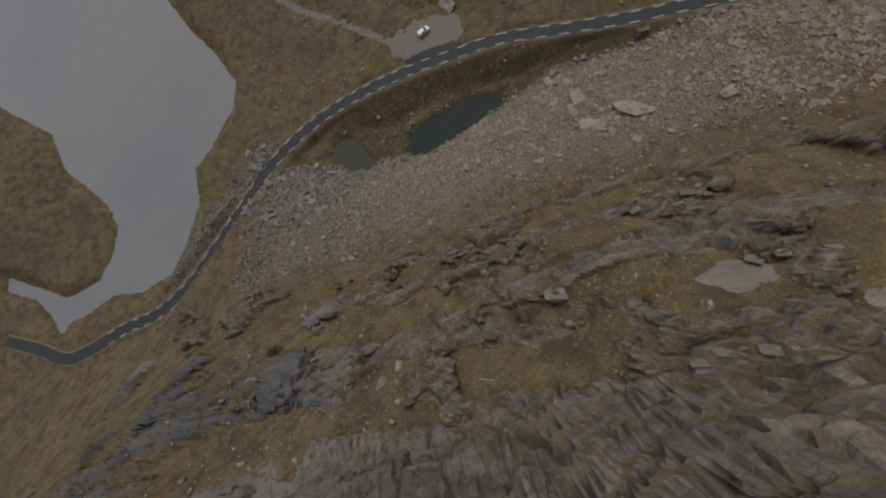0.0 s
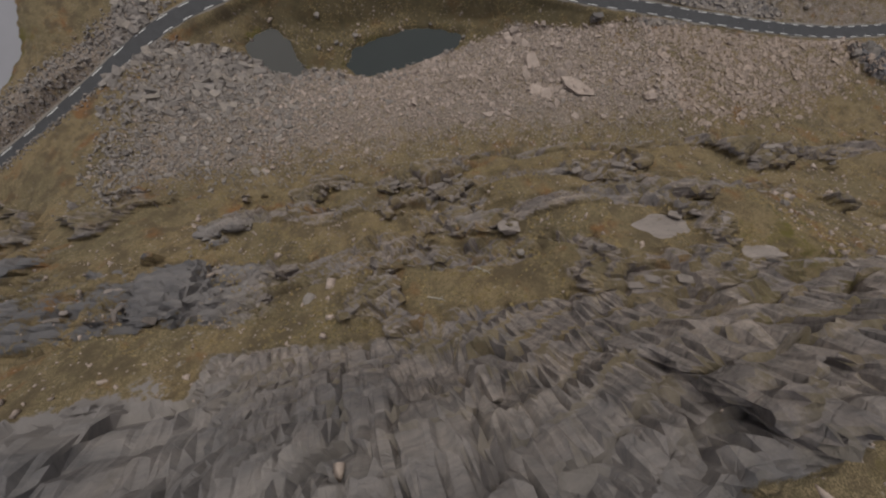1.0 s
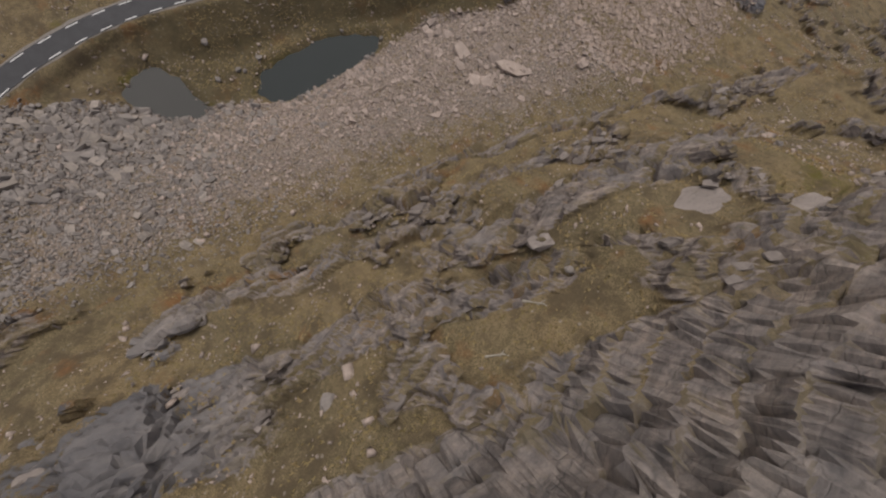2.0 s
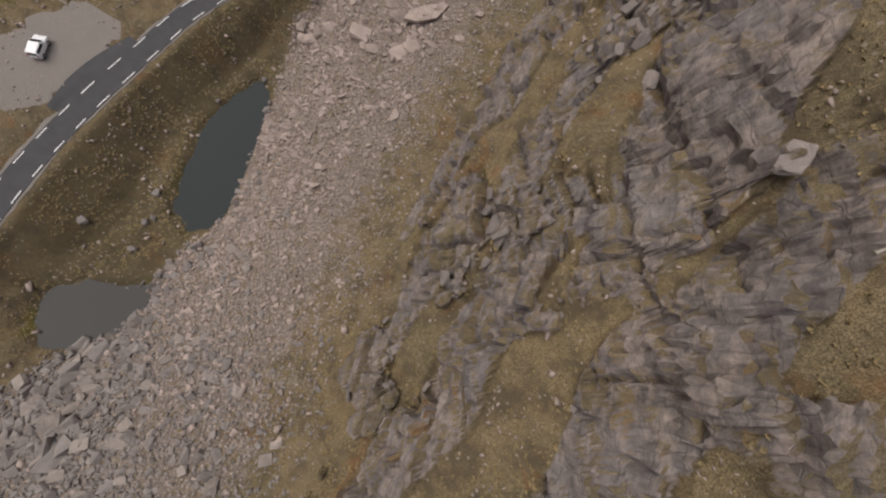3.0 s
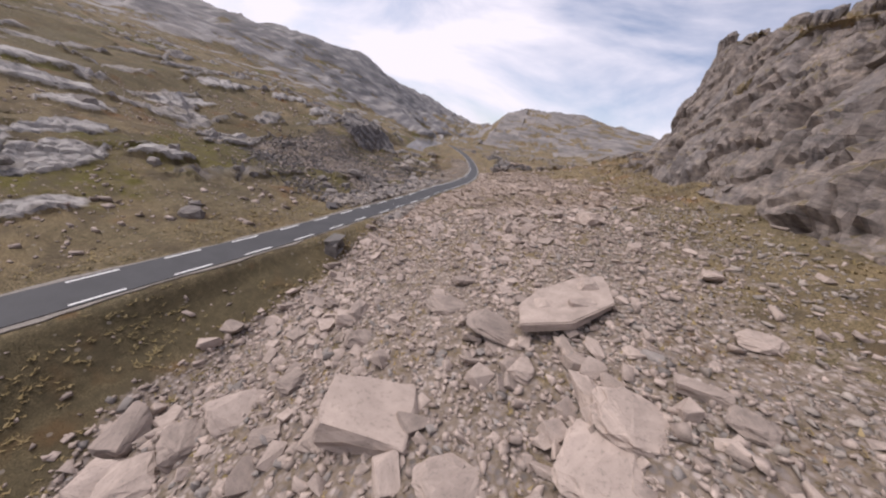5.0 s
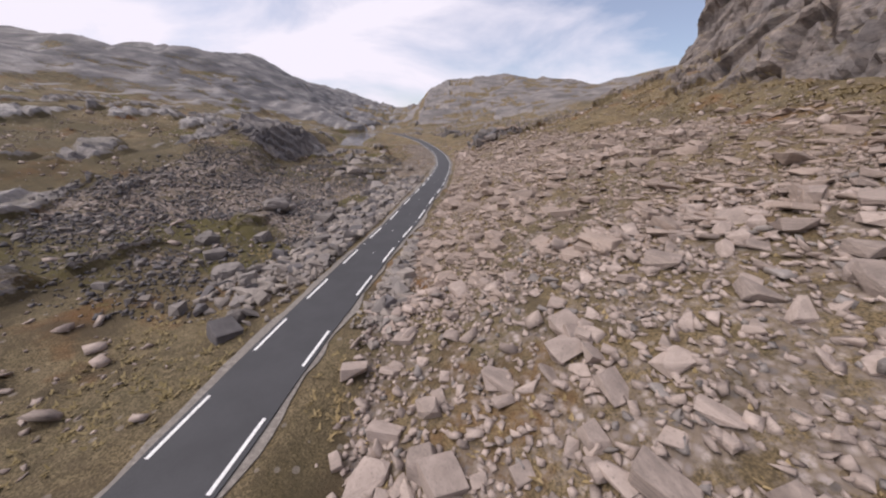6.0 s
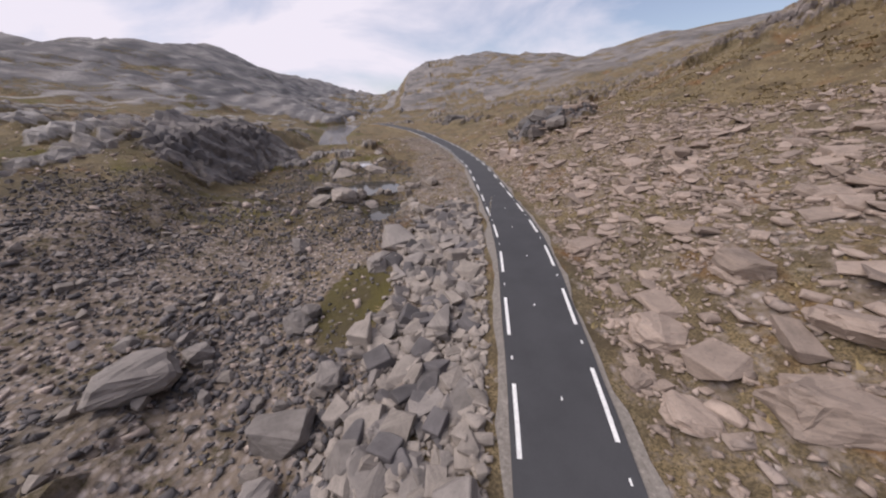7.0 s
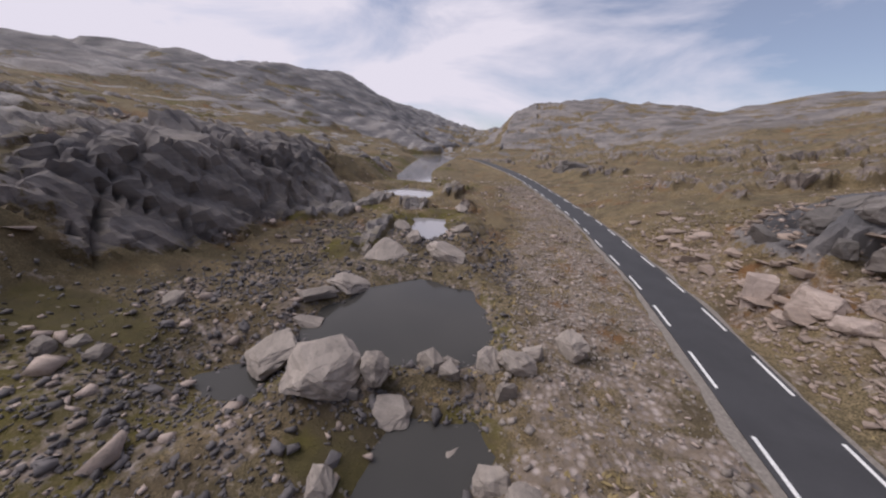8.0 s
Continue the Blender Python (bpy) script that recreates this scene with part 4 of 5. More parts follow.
def stone_heap(name, x, y, size, flat, level, mat, label, seed, sink=0.25, tilt=0.35):
    """Many loose stones lying on the ground, joined into one mesh."""
    rng = np.random.default_rng(seed)
    shapes = [hull(rng, (10, 15)[level - 1], (0.0, 0.07)[level - 1], 0.55) for _ in range(28)]
    n = len(x)
    z = terrain(x[:, None].copy(), y[:, None].copy())[0][:, 0]
    pick = rng.integers(0, len(shapes), n)
    s = np.stack([size * rng.uniform(0.4, 0.62, n), size * rng.uniform(0.26, 0.5, n), size * flat * rng.uniform(0.5, 1.4, n)], -1)
    yaw, ax, ay = rng.uniform(0, 2 * np.pi, n), rng.normal(0, tilt, n), rng.normal(0, tilt, n)
    points, faces, count = [], [], 0
    for k, (v, f) in enumerate(shapes):
        sel = np.where(pick == k)[0]
        p = v[None] * s[sel][:, None, :]
        c, q = np.cos(ax[sel])[:, None], np.sin(ax[sel])[:, None]
        p = np.stack([p[..., 0], c * p[..., 1] - q * p[..., 2], q * p[..., 1] + c * p[..., 2]], -1)
        c, q = np.cos(ay[sel])[:, None], np.sin(ay[sel])[:, None]
        p = np.stack([c * p[..., 0] + q * p[..., 2], p[..., 1], -q * p[..., 0] + c * p[..., 2]], -1)
        c, q = np.cos(yaw[sel])[:, None], np.sin(yaw[sel])[:, None]
        p = np.stack([c * p[..., 0] - q * p[..., 1], q * p[..., 0] + c * p[..., 1], p[..., 2]], -1)
        p += np.stack([x[sel], y[sel], z[sel] + s[sel, 2] * (1 - 2 * sink)], -1)[:, None, :]
        points.append(p.reshape(-1, 3))
        faces.append((f[None] + count + (np.arange(len(sel)) * len(v))[:, None, None]).reshape(-1, 3))
        count += len(sel) * len(v)
    return loose_mesh(name, np.concatenate(points), np.concatenate(faces), mat, label, "stones")


def loose_mesh(name, points, faces, mat, label, category):
    me = bpy.data.meshes.new(name)
    me.vertices.add(len(points))
    me.vertices.foreach_set("co", points.astype(np.float32).ravel())
    me.loops.add(faces.size)
    me.loops.foreach_set("vertex_index", faces.astype(np.int32).ravel())
    me.polygons.add(len(faces))
    me.polygons.foreach_set("loop_start", np.arange(0, faces.size, 3, dtype=np.int32))
    me.update(calc_edges=True)
    me.materials.append(mat)
    return tagged(new(name, me), label, category, kind="stuff")


def single_stones(name, x, y, size, flat, mats, label, category, group, seed, sink=0.25, tilt=0.2):
    """Stones large enough to be picked out, each an object of its own on a few shared meshes."""
    rng = np.random.default_rng(seed)
    meshes = []
    for k in range(14):
        v, f = hull(rng, 16, 0.07, 0.55)
        me = bpy.data.meshes.new(name)
        me.from_pydata(v.tolist(), [], f.tolist())
        me.materials.append(mats[k % len(mats)])
        meshes.append(me)
    z = terrain(x[:, None].copy(), y[:, None].copy())[0][:, 0]
    for k in range(len(x)):
        ob = new(name, meshes[int(rng.integers(0, 14))])
        h = size[k] * flat * rng.uniform(0.6, 1.4)
        ob.matrix_world = Matrix.LocRotScale((x[k], y[k], z[k] + h * (1 - 2 * sink)), Euler((rng.normal(0, tilt), rng.normal(0, tilt), rng.uniform(0, 6.28))),
                                             (size[k] * rng.uniform(0.42, 0.6), size[k] * rng.uniform(0.28, 0.48), h))
        tagged(ob, label, category, group)


def split_big(size, n, ok):
    """The n largest stones of those that are ok, and the rest."""
    order = np.argsort(-np.where(ok, size, 0))[:n]
    top = np.zeros(len(size), bool)
    top[order] = True
    top &= ok
    return top


def sow(rng, n, x0, x1, y0, y1, keep):
    x, y = rng.uniform(x0, x1, n), rng.uniform(y0, y1, n)
    ok = rng.uniform(0, 1, n) < keep(x, y)
    return x[ok], y[ok]


def power(rng, n, lo, hi, a):
    u = rng.uniform(0, 1, n)
    return lo * (1 - u * (1 - (lo / hi) ** a)) ** (-1 / a)


def scree_share(x, y):
    scree, rock = (v[:, 0] for v in terrain(x[:, None].copy(), y[:, None].copy())[2:0:-1])
    wet = np.zeros(len(x), bool)
    for poly, level, bank in WATERS:
        wet |= shore(poly, x, y) < -0.5
    return np.where(wet, 0.0, scree), np.where(wet, 0.0, 1 - rock)


def build_stones():
    rng = np.random.default_rng(5)
    # talus under the cliffs
    x, y = sow(rng, 74000, -4, 56, -138, 4, lambda a, b: scree_share(a, b)[0] * (0.5 + 0.5 * smooth(-0.35, 0.15, fbm(a * 0.16, b * 0.16, 0, 3, 65))))
    size = power(rng, len(x), 0.24, 1.55, 2.3) * (1 + 0.6 * np.clip(fbm(x * 0.11, y * 0.11, 0, 2, 67), -0.7, 1)) * (1 - 0.35 * smooth(22, 36, x)) * (1 + 0.55 * smooth(-82, -108, y))
    clear = np.abs(x - road_x(y)) > 2.5 + size * 0.6
    x, y, size = x[clear], y[clear], size[clear]
    top = split_big(size, 300, (y > -70) & (y < 2))
    single_stones("talus_block", x[top], y[top], size[top] * 1.05, 0.2, [STONE_PINK], "angular pinkish gneiss block on the talus slope", "stone block", "talus blocks", 31, 0.2, 0.25)
    low = split_big(size, 300, y <= -70)
    single_stones("scree_block", x[low], y[low], size[low] * 1.1, 0.2, [STONE_GREY, STONE_PALE, STONE_GREY], "grey angular gneiss block on the lower talus", "scree block", "lower talus blocks", 34, 0.2, 0.3)
    top |= low
    big = size > 0.6
    grey = rng.uniform(0, 1, len(x)) < smooth(-78, -112, y) * 0.9 + 0.1
    for sel, mat, nm in ((~grey & ~top, STONE_PINK, "talus_stones"), (grey & ~top, STONE_GREY, "grey_talus_stones")):
        stone_heap(nm, x[sel & ~big], y[sel & ~big], size[sel & ~big], 0.26, 1, mat, "loose angular gneiss stones lying as talus below the cliff", 11)
        stone_heap(nm, x[sel & big], y[sel & big], size[sel & big], 0.2, 2, mat, "angular gneiss blocks scattered over the talus slope", 12)
    # flat slabs on the slope beside the road
    x, y = sow(rng, 62000, 1, 52, 0, 92, lambda a, b: scree_share(a, b)[0] * (0.4 + 0.6 * smooth(-0.25, 0.15, fbm(a * 0.12, b * 0.12, 0, 3, 61))))
    size = power(rng, len(x), 0.17, 2.3, 1.9)
    clear = np.abs(x - road_x(y)) > 2.7 + size * 0.6
    x, y, size = x[clear], y[clear], size[clear]
    top = split_big(size, 300, (y < 76) & (x < 42))
    single_stones("stone_slab", x[top], y[top], size[top], 0.15, [STONE_SLAB], "flat weathered gneiss slab lying on the slope", "stone slab", "slope slabs", 32, 0.36, 0.10)
    big = size > 0.55
    stone_heap("slab_stones", x[~big], y[~big], size[~big], 0.22, 1, STONE_SLAB, "small flat stones between the slabs", 13)
    stone_heap("slab_stones", x[big & ~top], y[big & ~top], size[big & ~top], 0.15, 2, STONE_SLAB, "flat weathered gneiss slabs lying on the slope", 14, 0.34, 0.13)
    # grey rubble on the stream side
    x, y = sow(rng, 110000, -45, 2, 0, 125, lambda a, b: scree_share(a, b)[0] * (0.3 + 0.7 * smooth(-0.3, 0.15, fbm(a * 0.1, b * 0.1, 0, 3, 62))))
    u = x - road_x(y)
    bank = smooth(36, 50, y) * smooth(-13, -9.5, u)
    near = smooth(-9.5, -5, u) * smooth(52, 40, y)
    size = power(rng, len(x), 0.15, 0.85, 2.6) * (1 - 0.25 * smooth(30, 45, y)) * (1 + 0.9 * near * rng.uniform(0, 1, len(x))) * (1 - 0.3 * bank)
    clear = np.abs(x - road_x(y)) > 2.5 + size * 0.6
    x, y, size, near, bank = x[clear], y[clear], size[clear], near[clear], bank[clear]
    top = split_big(size, 300, y < 72)
    single_stones("rubble_block", x[top], y[top], size[top], 0.28, [STONE_PALE, STONE_GREY], "grey angular block in the rubble below the road", "stone block", "rubble blocks", 33)
    big = size > 0.6
    pale = (near > 0.3) | (bank > 0.5)
    stone_heap("rubble_stones", x[~big & ~pale], y[~big & ~pale], size[~big & ~pale], 0.3, 1, STONE_RUBBLE, "grey lichen-flecked rubble beside the stream", 15)
    stone_heap("verge_stones", x[~big & pale], y[~big & pale], size[~big & pale], 0.3, 1, STONE_PALE, "pale broken stones filling the road bank", 19)
    stone_heap("rubble_stones", x[big & ~top], y[big & ~top], size[big & ~top], 0.26, 2, STONE_RUBBLE, "grey angular blocks heaped beside the road", 16)
    # pale blocks filling the bank below the road
    x, y = sow(rng, 8500, -13, 2, -2, 50, lambda a, b: scree_share(a, b)[0] * smooth(-10.5, -7.0, a - road_x(b)) * smooth(-2, 6, b) * smooth(50, 40, b))
    size = power(rng, len(x), 0.36, 1.8, 1.8)
    clear = np.abs(x - road_x(y)) > 2.5 + size * 0.5
    x, y, size = x[clear], y[clear], size[clear]
    top = split_big(size, 300, y > -50)
    single_stones("bank_block", x[top], y[top], size[top], 0.26, [STONE_PALE, STONE_GREY, STONE_RUBBLE], "pale angular block filling the road bank", "stone block", "bank blocks", 35, 0.25, 0.3)
    stone_heap("bank_stones", x[~top], y[~top], size[~top], 0.28, 2, STONE_PALE, "pale angular stones filling the road bank", 20, 0.2)
    # shore rubble by the lake road
    x, y = sow(rng, 16000, -10, 60, -182, -122, lambda a, b: scree_share(a, b)[0])
    size = power(rng, len(x), 0.3, 1.3, 2.2)
    clear = np.abs(x - road_x(y)) > 3.0 + size
    stone_heap("shore_stones", x[clear], y[clear], size[clear], 0.3, 1, STONE_GREY, "grey broken stones between road and lake", 17)
    # small stones in the grass between the talus and the cliff
    x, y = sow(rng, 17000, 24, 50, -112, 0, lambda a, b: scree_share(a, b)[1] * smooth(-0.4, 0.2, fbm(a * 0.2, b * 0.12, 0, 3, 68)) * smooth(4, -6, a - np.interp(b, [-112, -95, -60, -12], [50, 47, 42, 42])))
    stone_heap("foot_stones", x, y, power(rng, len(x), 0.16, 0.75, 2.4), 0.24, 1, STONE_PALE, "small pale stones in the grass below the cliff", 22)
    # strewn stones on grass
    x, y = sow(rng, 42000, -75, 78, -135, 130, lambda a, b: scree_share(a, b)[1] * smooth(3.2, 4.2, np.abs(a - road_x(b))) * smooth(-0.35, 0.3, fbm(a * 0.07, b * 0.07, 0, 3, 63)))
    stone_heap("strewn_stones", x, y, power(rng, len(x), 0.2, 1.4, 2.3), 0.22, 1, STONE_PINK, "pale stones strewn over the grass", 18)


build_stones()


def build_tufts():
    """Dry grass tufts over the meadows and banks."""
    rng = np.random.default_rng(21)

    def keep(a, b):
        sc, soil = scree_share(a, b)
        return soil * (1 - 0.75 * sc) * smooth(2.3, 3.0, np.abs(a - road_x(b))) * smooth(-0.3, 0.2, fbm(a * 0.15, b * 0.15, 0, 3, 64))

    x, y = sow(rng, 70000, -14, 72, -112, 88, keep)
    z = terrain(x[:, None].copy(), y[:, None].copy())[0][:, 0]
    n, blades = len(x), 5
    ang = rng.uniform(0, 2 * np.pi, (n, blades))
    tall = rng.uniform(0.10, 0.24, (n, 1)) * rng.uniform(0.6, 1.0, (n, blades))
    wide = rng.uniform(0.05, 0.10, (n, blades))
    root = np.stack([x[:, None] + 0.1 * np.cos(ang * 3), y[:, None] + 0.1 * np.sin(ang * 3), np.broadcast_to(z[:, None] - 0.03, ang.shape)], -1)
    side = np.stack([-np.sin(ang) * wide, np.cos(ang) * wide, np.zeros_like(ang)], -1)
    tip = root + np.stack([np.cos(ang) * tall * 1.8, np.sin(ang) * tall * 1.8, tall], -1)
    p = np.stack([root - side, root + side, tip], 2).reshape(-1, 3)
    f = np.arange(len(p)).reshape(-1, 3)
    return loose_mesh("grass", p, f, STRAW, "dry ochre grass tufts on the slopes", "grass")


build_tufts()

# large single blocks, each placed by itself: x, y, width, height
def worn_block(rng, rounded):
    """A block with worn edges and a rough skin, angular or rounded."""
    v, f = hull(rng, 26, 0.10, 0.28) if not rounded else hull(rng, 46, 0.10, -float(rng.uniform(3.0, 5.0)))
    bm = bmesh.new()
    vs = [bm.verts.new(p) for p in v]
    for t in f:
        bm.faces.new([vs[k] for k in t])
    bmesh.ops.subdivide_edges(bm, edges=[e for e in bm.edges if e.calc_length() > 0.35], cuts=2, use_grid_fill=True)
    bmesh.ops.triangulate(bm, faces=list(bm.faces))
    bm.normal_update()
    for p in bm.verts:
        p.co += p.normal * 0.12 * noise.fractal(p.co * 2.2 + Vector((3.0, 1.0, 2.0)), 0.8, 2.0, 4)
    bm.verts.index_update()
    v = np.array([p.co[:] for p in bm.verts])
    f = np.array([[p.index for p in t.verts] for t in bm.faces])
    bm.free()
    return v, f


BOULDER_SHAPES = []
for b_seed in range(10):
    b_rng = np.random.default_rng(100 + b_seed)
    b_v, b_f = worn_block(b_rng, b_seed >= 6)
    for b_mat in (STONE_PINK, STONE_GREY, STONE_DARK, STONE_PALE, STONE_SLAB, STONE_CLIFF):
        b_me = bpy.data.meshes.new("boulder")
        b_me.from_pydata(b_v.tolist(), [], b_f.tolist())
        b_me.materials.append(b_mat)
        BOULDER_SHAPES.append(b_me)


def boulder(x, y, w, h, tone, label, group, seed, tilt=0.12, depth=0.8, sink=0.28):
    rng = random.Random(seed)
    ob = new("boulder", BOULDER_SHAPES[rng.randrange(0, 10) * 6 + tone])
    z = ground_z(x, y)
    turn = Euler((rng.gauss(0, tilt), rng.gauss(0, tilt), rng.uniform(0, 6.28)))
    ob.matrix_world = Matrix.LocRotScale((x, y, z + h * (0.5 - sink)), turn, (w * 0.5, w * 0.5 * depth, h * 0.5))
    return tagged(ob, label, "boulder", group)


TALUS_BOULDERS = [(15.5, -35.6, 6.4, 1.9), (21.7, -31.8, 2.3, 0.8), (24.5, -36.4, 5.6, 1.0), (25.9, -34.3, 4.9, 1.0), (28.2, -8.0, 4.6, 2.0),
                  (5.0, -38.5, 4.4, 1.6), (1.2, -36.2, 4.0, 1.2), (3.1, -38.6, 3.6, 1.2), (7.6, -34.6, 4.4, 1.0), (31.3, -50.8, 2.1, 0.9),
                  (5.8, -36.6, 3.4, 1.3), (10.1, -26.0, 2.8, 1.1), (20.0, -28.7, 5.2, 0.8), (20.1, -11.6, 2.1, 1.1)]
TALUS_BOULDERS_2 = [(24.7, -32.9, 3.0, 0.7), (28.9, -32.3, 3.0, 0.6), (9.6, -26.6, 3.0, 1.1), (16.6, -25.8, 4.2, 0.9), (32.8, -28.6, 3.0, 0.7),
                    (11.8, -29.2, 3.0, 1.0), (9.5, -33, 2.4, 1.0), (12.5, -43, 2.2, 0.9), (17.0, -21.5, 2.6, 0.8), (19.5, -37.9, 4.0, 0.8), (29.6, -34.2, 2.6, 0.6), (33.5, -22, 2.2, 0.8)]
POND_BOULDERS = [(1.6, -50.6, 1.8, 1.0), (6.0, -56.2, 2.3, 1.6), (5.6, -54.4, 1.5, 1.1), (2.0, -81.2, 2.2, 1.0), (3.6, -86.5, 2.0, 0.9), (4.6, -91.5, 2.2, 1.1),
                 (8.9, -66.0, 1.5, 0.8), (11.8, -92.5, 2.2, 1.2), (4.4, -85.2, 1.6, 0.9), (-1.9, -60, 1.2, 0.6), (-3.2, -91, 2.2, 0.9)]
SLOPE_BOULDERS = [(12.5, 15.2, 6.6, 1.3), (8.9, 6.5, 3.0, 0.8), (8.8, 8.1, 3.4, 0.9), (7.6, 9.4, 3.0, 0.8), (6.3, 8.4, 1.6, 0.7), (2.8, 12.0, 2.9, 0.9), (3.9, 10.9, 2.6, 0.9), (11.7, 8.8, 3.0, 0.7),
                  (7.8, 19.8, 3.4, 0.9), (18.6, 15.1, 3.4, 0.9), (22.1, 23.9, 4.4, 1.0), (22.7, 17.6, 3.6, 0.9), (14.1, 1.4, 2.4, 0.8), (4.6, 4.5, 2.6, 0.9),
                  (5.6, 23.8, 5.0, 1.3), (7.7, 19.3, 6.2, 1.5), (10.1, 25.2, 4.6, 1.2), (4.4, 20.2, 3.6, 0.7), (10.2, 21.1, 5.4, 1.0), (3.6, 22.0, 2.3, 0.8), (6.4, 32.8, 4.8, 1.2), (13, 33, 3.4, 0.8), (17, 40, 3.6, 0.9), (16.5, 9.5, 3.2, 0.8), (14.5, 22, 3.4, 0.9)]
STREAM_BOULDERS = [(-17.6, 24.0, 4.6, 2.1), (-16.6, 26.2, 1.8, 1.1), (-14.5, 15.0, 2.4, 1.2), (-18.8, 12.9, 2.8, 1.4), (-15.8, 9.5, 2.7, 1.2), (-12.7, 6.6, 3.4, 1.3),
                   (-10.5, 19.4, 2.0, 1.3), (-5.9, 13.2, 2.2, 1.2), (-7.3, 39.2, 6.4, 1.7), (-8.6, 35.0, 3.4, 1.3), (-3.6, 37.6, 2.8, 1.0), (-4.7, 36.1, 3.0, 0.8), (-4.0, 40.2, 1.8, 0.9), (-16.1, 39.5, 2.6, 1.1), (-5.5, 34.3, 2.6, 1.0), (-10.4, 21.6, 3.4, 1.5), (-6.9, 19.8, 2.8, 1.1), (-12.4, 28.5, 2.8, 1.2), (-7.4, 17.5, 1.8, 1.0), (-8.2, 0.4, 1.8, 1.0), (-9.2, 24.0, 2.0, 1.1), (-6.4, 21.2, 2.2, 1.0), (-12.0, 29.4, 1.9, 1.2)]
POOL_BOULDERS = [(-15.4, 53.4, 5.2, 2.1), (-19.1, 54.1, 4.4, 1.4), (-13.2, 53.8, 2.2, 1.7), (-12.0, 52.9, 2.4, 0.8), (-10.9, 55.4, 1.5, 1.3), (-10.1, 56.0, 1.4, 1.2), (-9.9, 55.0, 1.3, 1.0), (-11.5, 56.1, 1.3, 1.1),
                 (-8.1, 56.4, 1.9, 1.6), (-6.8, 56.3, 2.6, 1.4), (-7.2, 55.0, 1.2, 1.4), (-4.0, 58.6, 2.5, 1.6), (-18.9, 68.6, 5.6, 1.5), (-13.6, 70.0, 5.4, 1.9), (-17.4, 71.4, 2.6, 1.6),
                 (-19.4, 62.8, 5.0, 0.9), (-20.6, 60.0, 3.4, 0.7), (-19.4, 57.4, 2.4, 0.7)]
POOL_BOULDERS_2 = [(-27.1, 50.0, 1.4, 0.9), (-26.7, 50.9, 1.2, 0.6), (-25.1, 50.7, 1.3, 0.8), (-27.2, 55.5, 2.0, 0.7), (-7.4, 51.0, 1.8, 1.3), (-9.0, 52.1, 1.1, 1.2), (-6.4, 50.0, 2.0, 1.2), (-6.0, 48.6, 2.4, 1.0),
                   (-12.9, 49.2, 1.5, 0.9), (-6.0, 57.4, 1.5, 0.9), (-20.5, 76, 2.8, 1.0), (-13.6, 76, 2.6, 0.9), (-15.6, 87, 2.6, 0.9), (-22.5, 90, 3.0, 0.9)]
VERGE_BOULDERS = [(8.4, 66.3, 2.3, 2.8), (9.6, 63.7, 3.4, 1.9), (8.3, 63.6, 1.8, 0.8), (9.4, 61.3, 2.2, 0.9), (10.8, 62.0, 2.0, 1.0)]
WEST_BOULDERS = [(-15.2, -18.0, 7.4, 2.4), (-17.0, -16.0, 4.0, 1.4), (-29.0, -8.5, 5.0, 2.4), (-48.0, -6.5, 7.5, 2.4), (-31.5, -24.0, 5.0, 1.3), (-27.5, -12.5, 4.4, 2.0), (-22, -30, 3.0, 1.0), (-24, -3, 3.2, 1.1)]
LEDGE_BOULDERS = [(66.0, -45.0, 2.2, 0.8), (61.5, -29.0, 1.6, 0.7), (68.0, -85.2, 2.4, 0.9), (56.7, -98.4, 2.2, 0.9), (64.5, -62, 1.2, 0.5), (66.5, -75, 1.4, 0.5)]
BOULDER_SETS = [
    (LEDGE_BOULDERS, 1, "pale gneiss slab lying on the grassy ledge", "ledge slabs"),
    (TALUS_BOULDERS + TALUS_BOULDERS_2, 0, "pinkish angular gneiss block lying on the talus", "talus boulders"),
    (POND_BOULDERS, 1, "grey boulder at the edge of the dark pond", "pond boulders"),
    (SLOPE_BOULDERS, 4, "large flat gneiss slab among stones beside the road", "slope slabs"),
    (STREAM_BOULDERS, 1, "grey angular boulder in the rubble below the road", "stream-side boulders"),
    (POOL_BOULDERS + POOL_BOULDERS_2, 3, "pale rounded boulder standing in the stream pools", "pool boulders"),
    (VERGE_BOULDERS, 0, "upright pale block on the grassy verge", "verge boulders"),
    ([(a, b, w * 0.5, h * 0.8) for a, b, w, h in WEST_BOULDERS], 1, "broad grey rock standing out of the grassy hillside", "hillside rocks")]
b_count = 0
for b_list, b_tone, b_label, b_group in BOULDER_SETS:
    for bx_, by_, bw_, bh_ in b_list:
        b_count += 1
        boulder(bx_, by_, bw_ * {4: 0.52, 0: 0.74, 1: 0.7}.get(b_tone, 0.76), bh_ * (0.85 if b_tone == 3 else 1.0), b_tone, b_label, b_group, b_count, sink=0.5 if b_group in ("hillside rocks", "ledge slabs") else 0.42 if b_tone == 4 else 0.3,
                tilt=0.2 if b_group == "pool boulders" else 0.12)
# dark stone colour on most blocks paints the shaded undercut of the crag
CRAG = [(13.0, 64.6, 2.6, 1.8, 0.6), (14.2, 67.0, 3.4, 2.2, 0.7), (12.4, 69.2, 2.4, 1.6, 0.6), (15.4, 63.2, 3.0, 1.6, 0.6), (12.0, 66.6, 1.6, 1.2, 0.3), (14.6, 70.2, 3.2, 1.6, 0.7), (16.4, 66.4, 3.6, 1.4, 0.9), (11.2, 71.6, 1.8, 1.2, 0.2)]
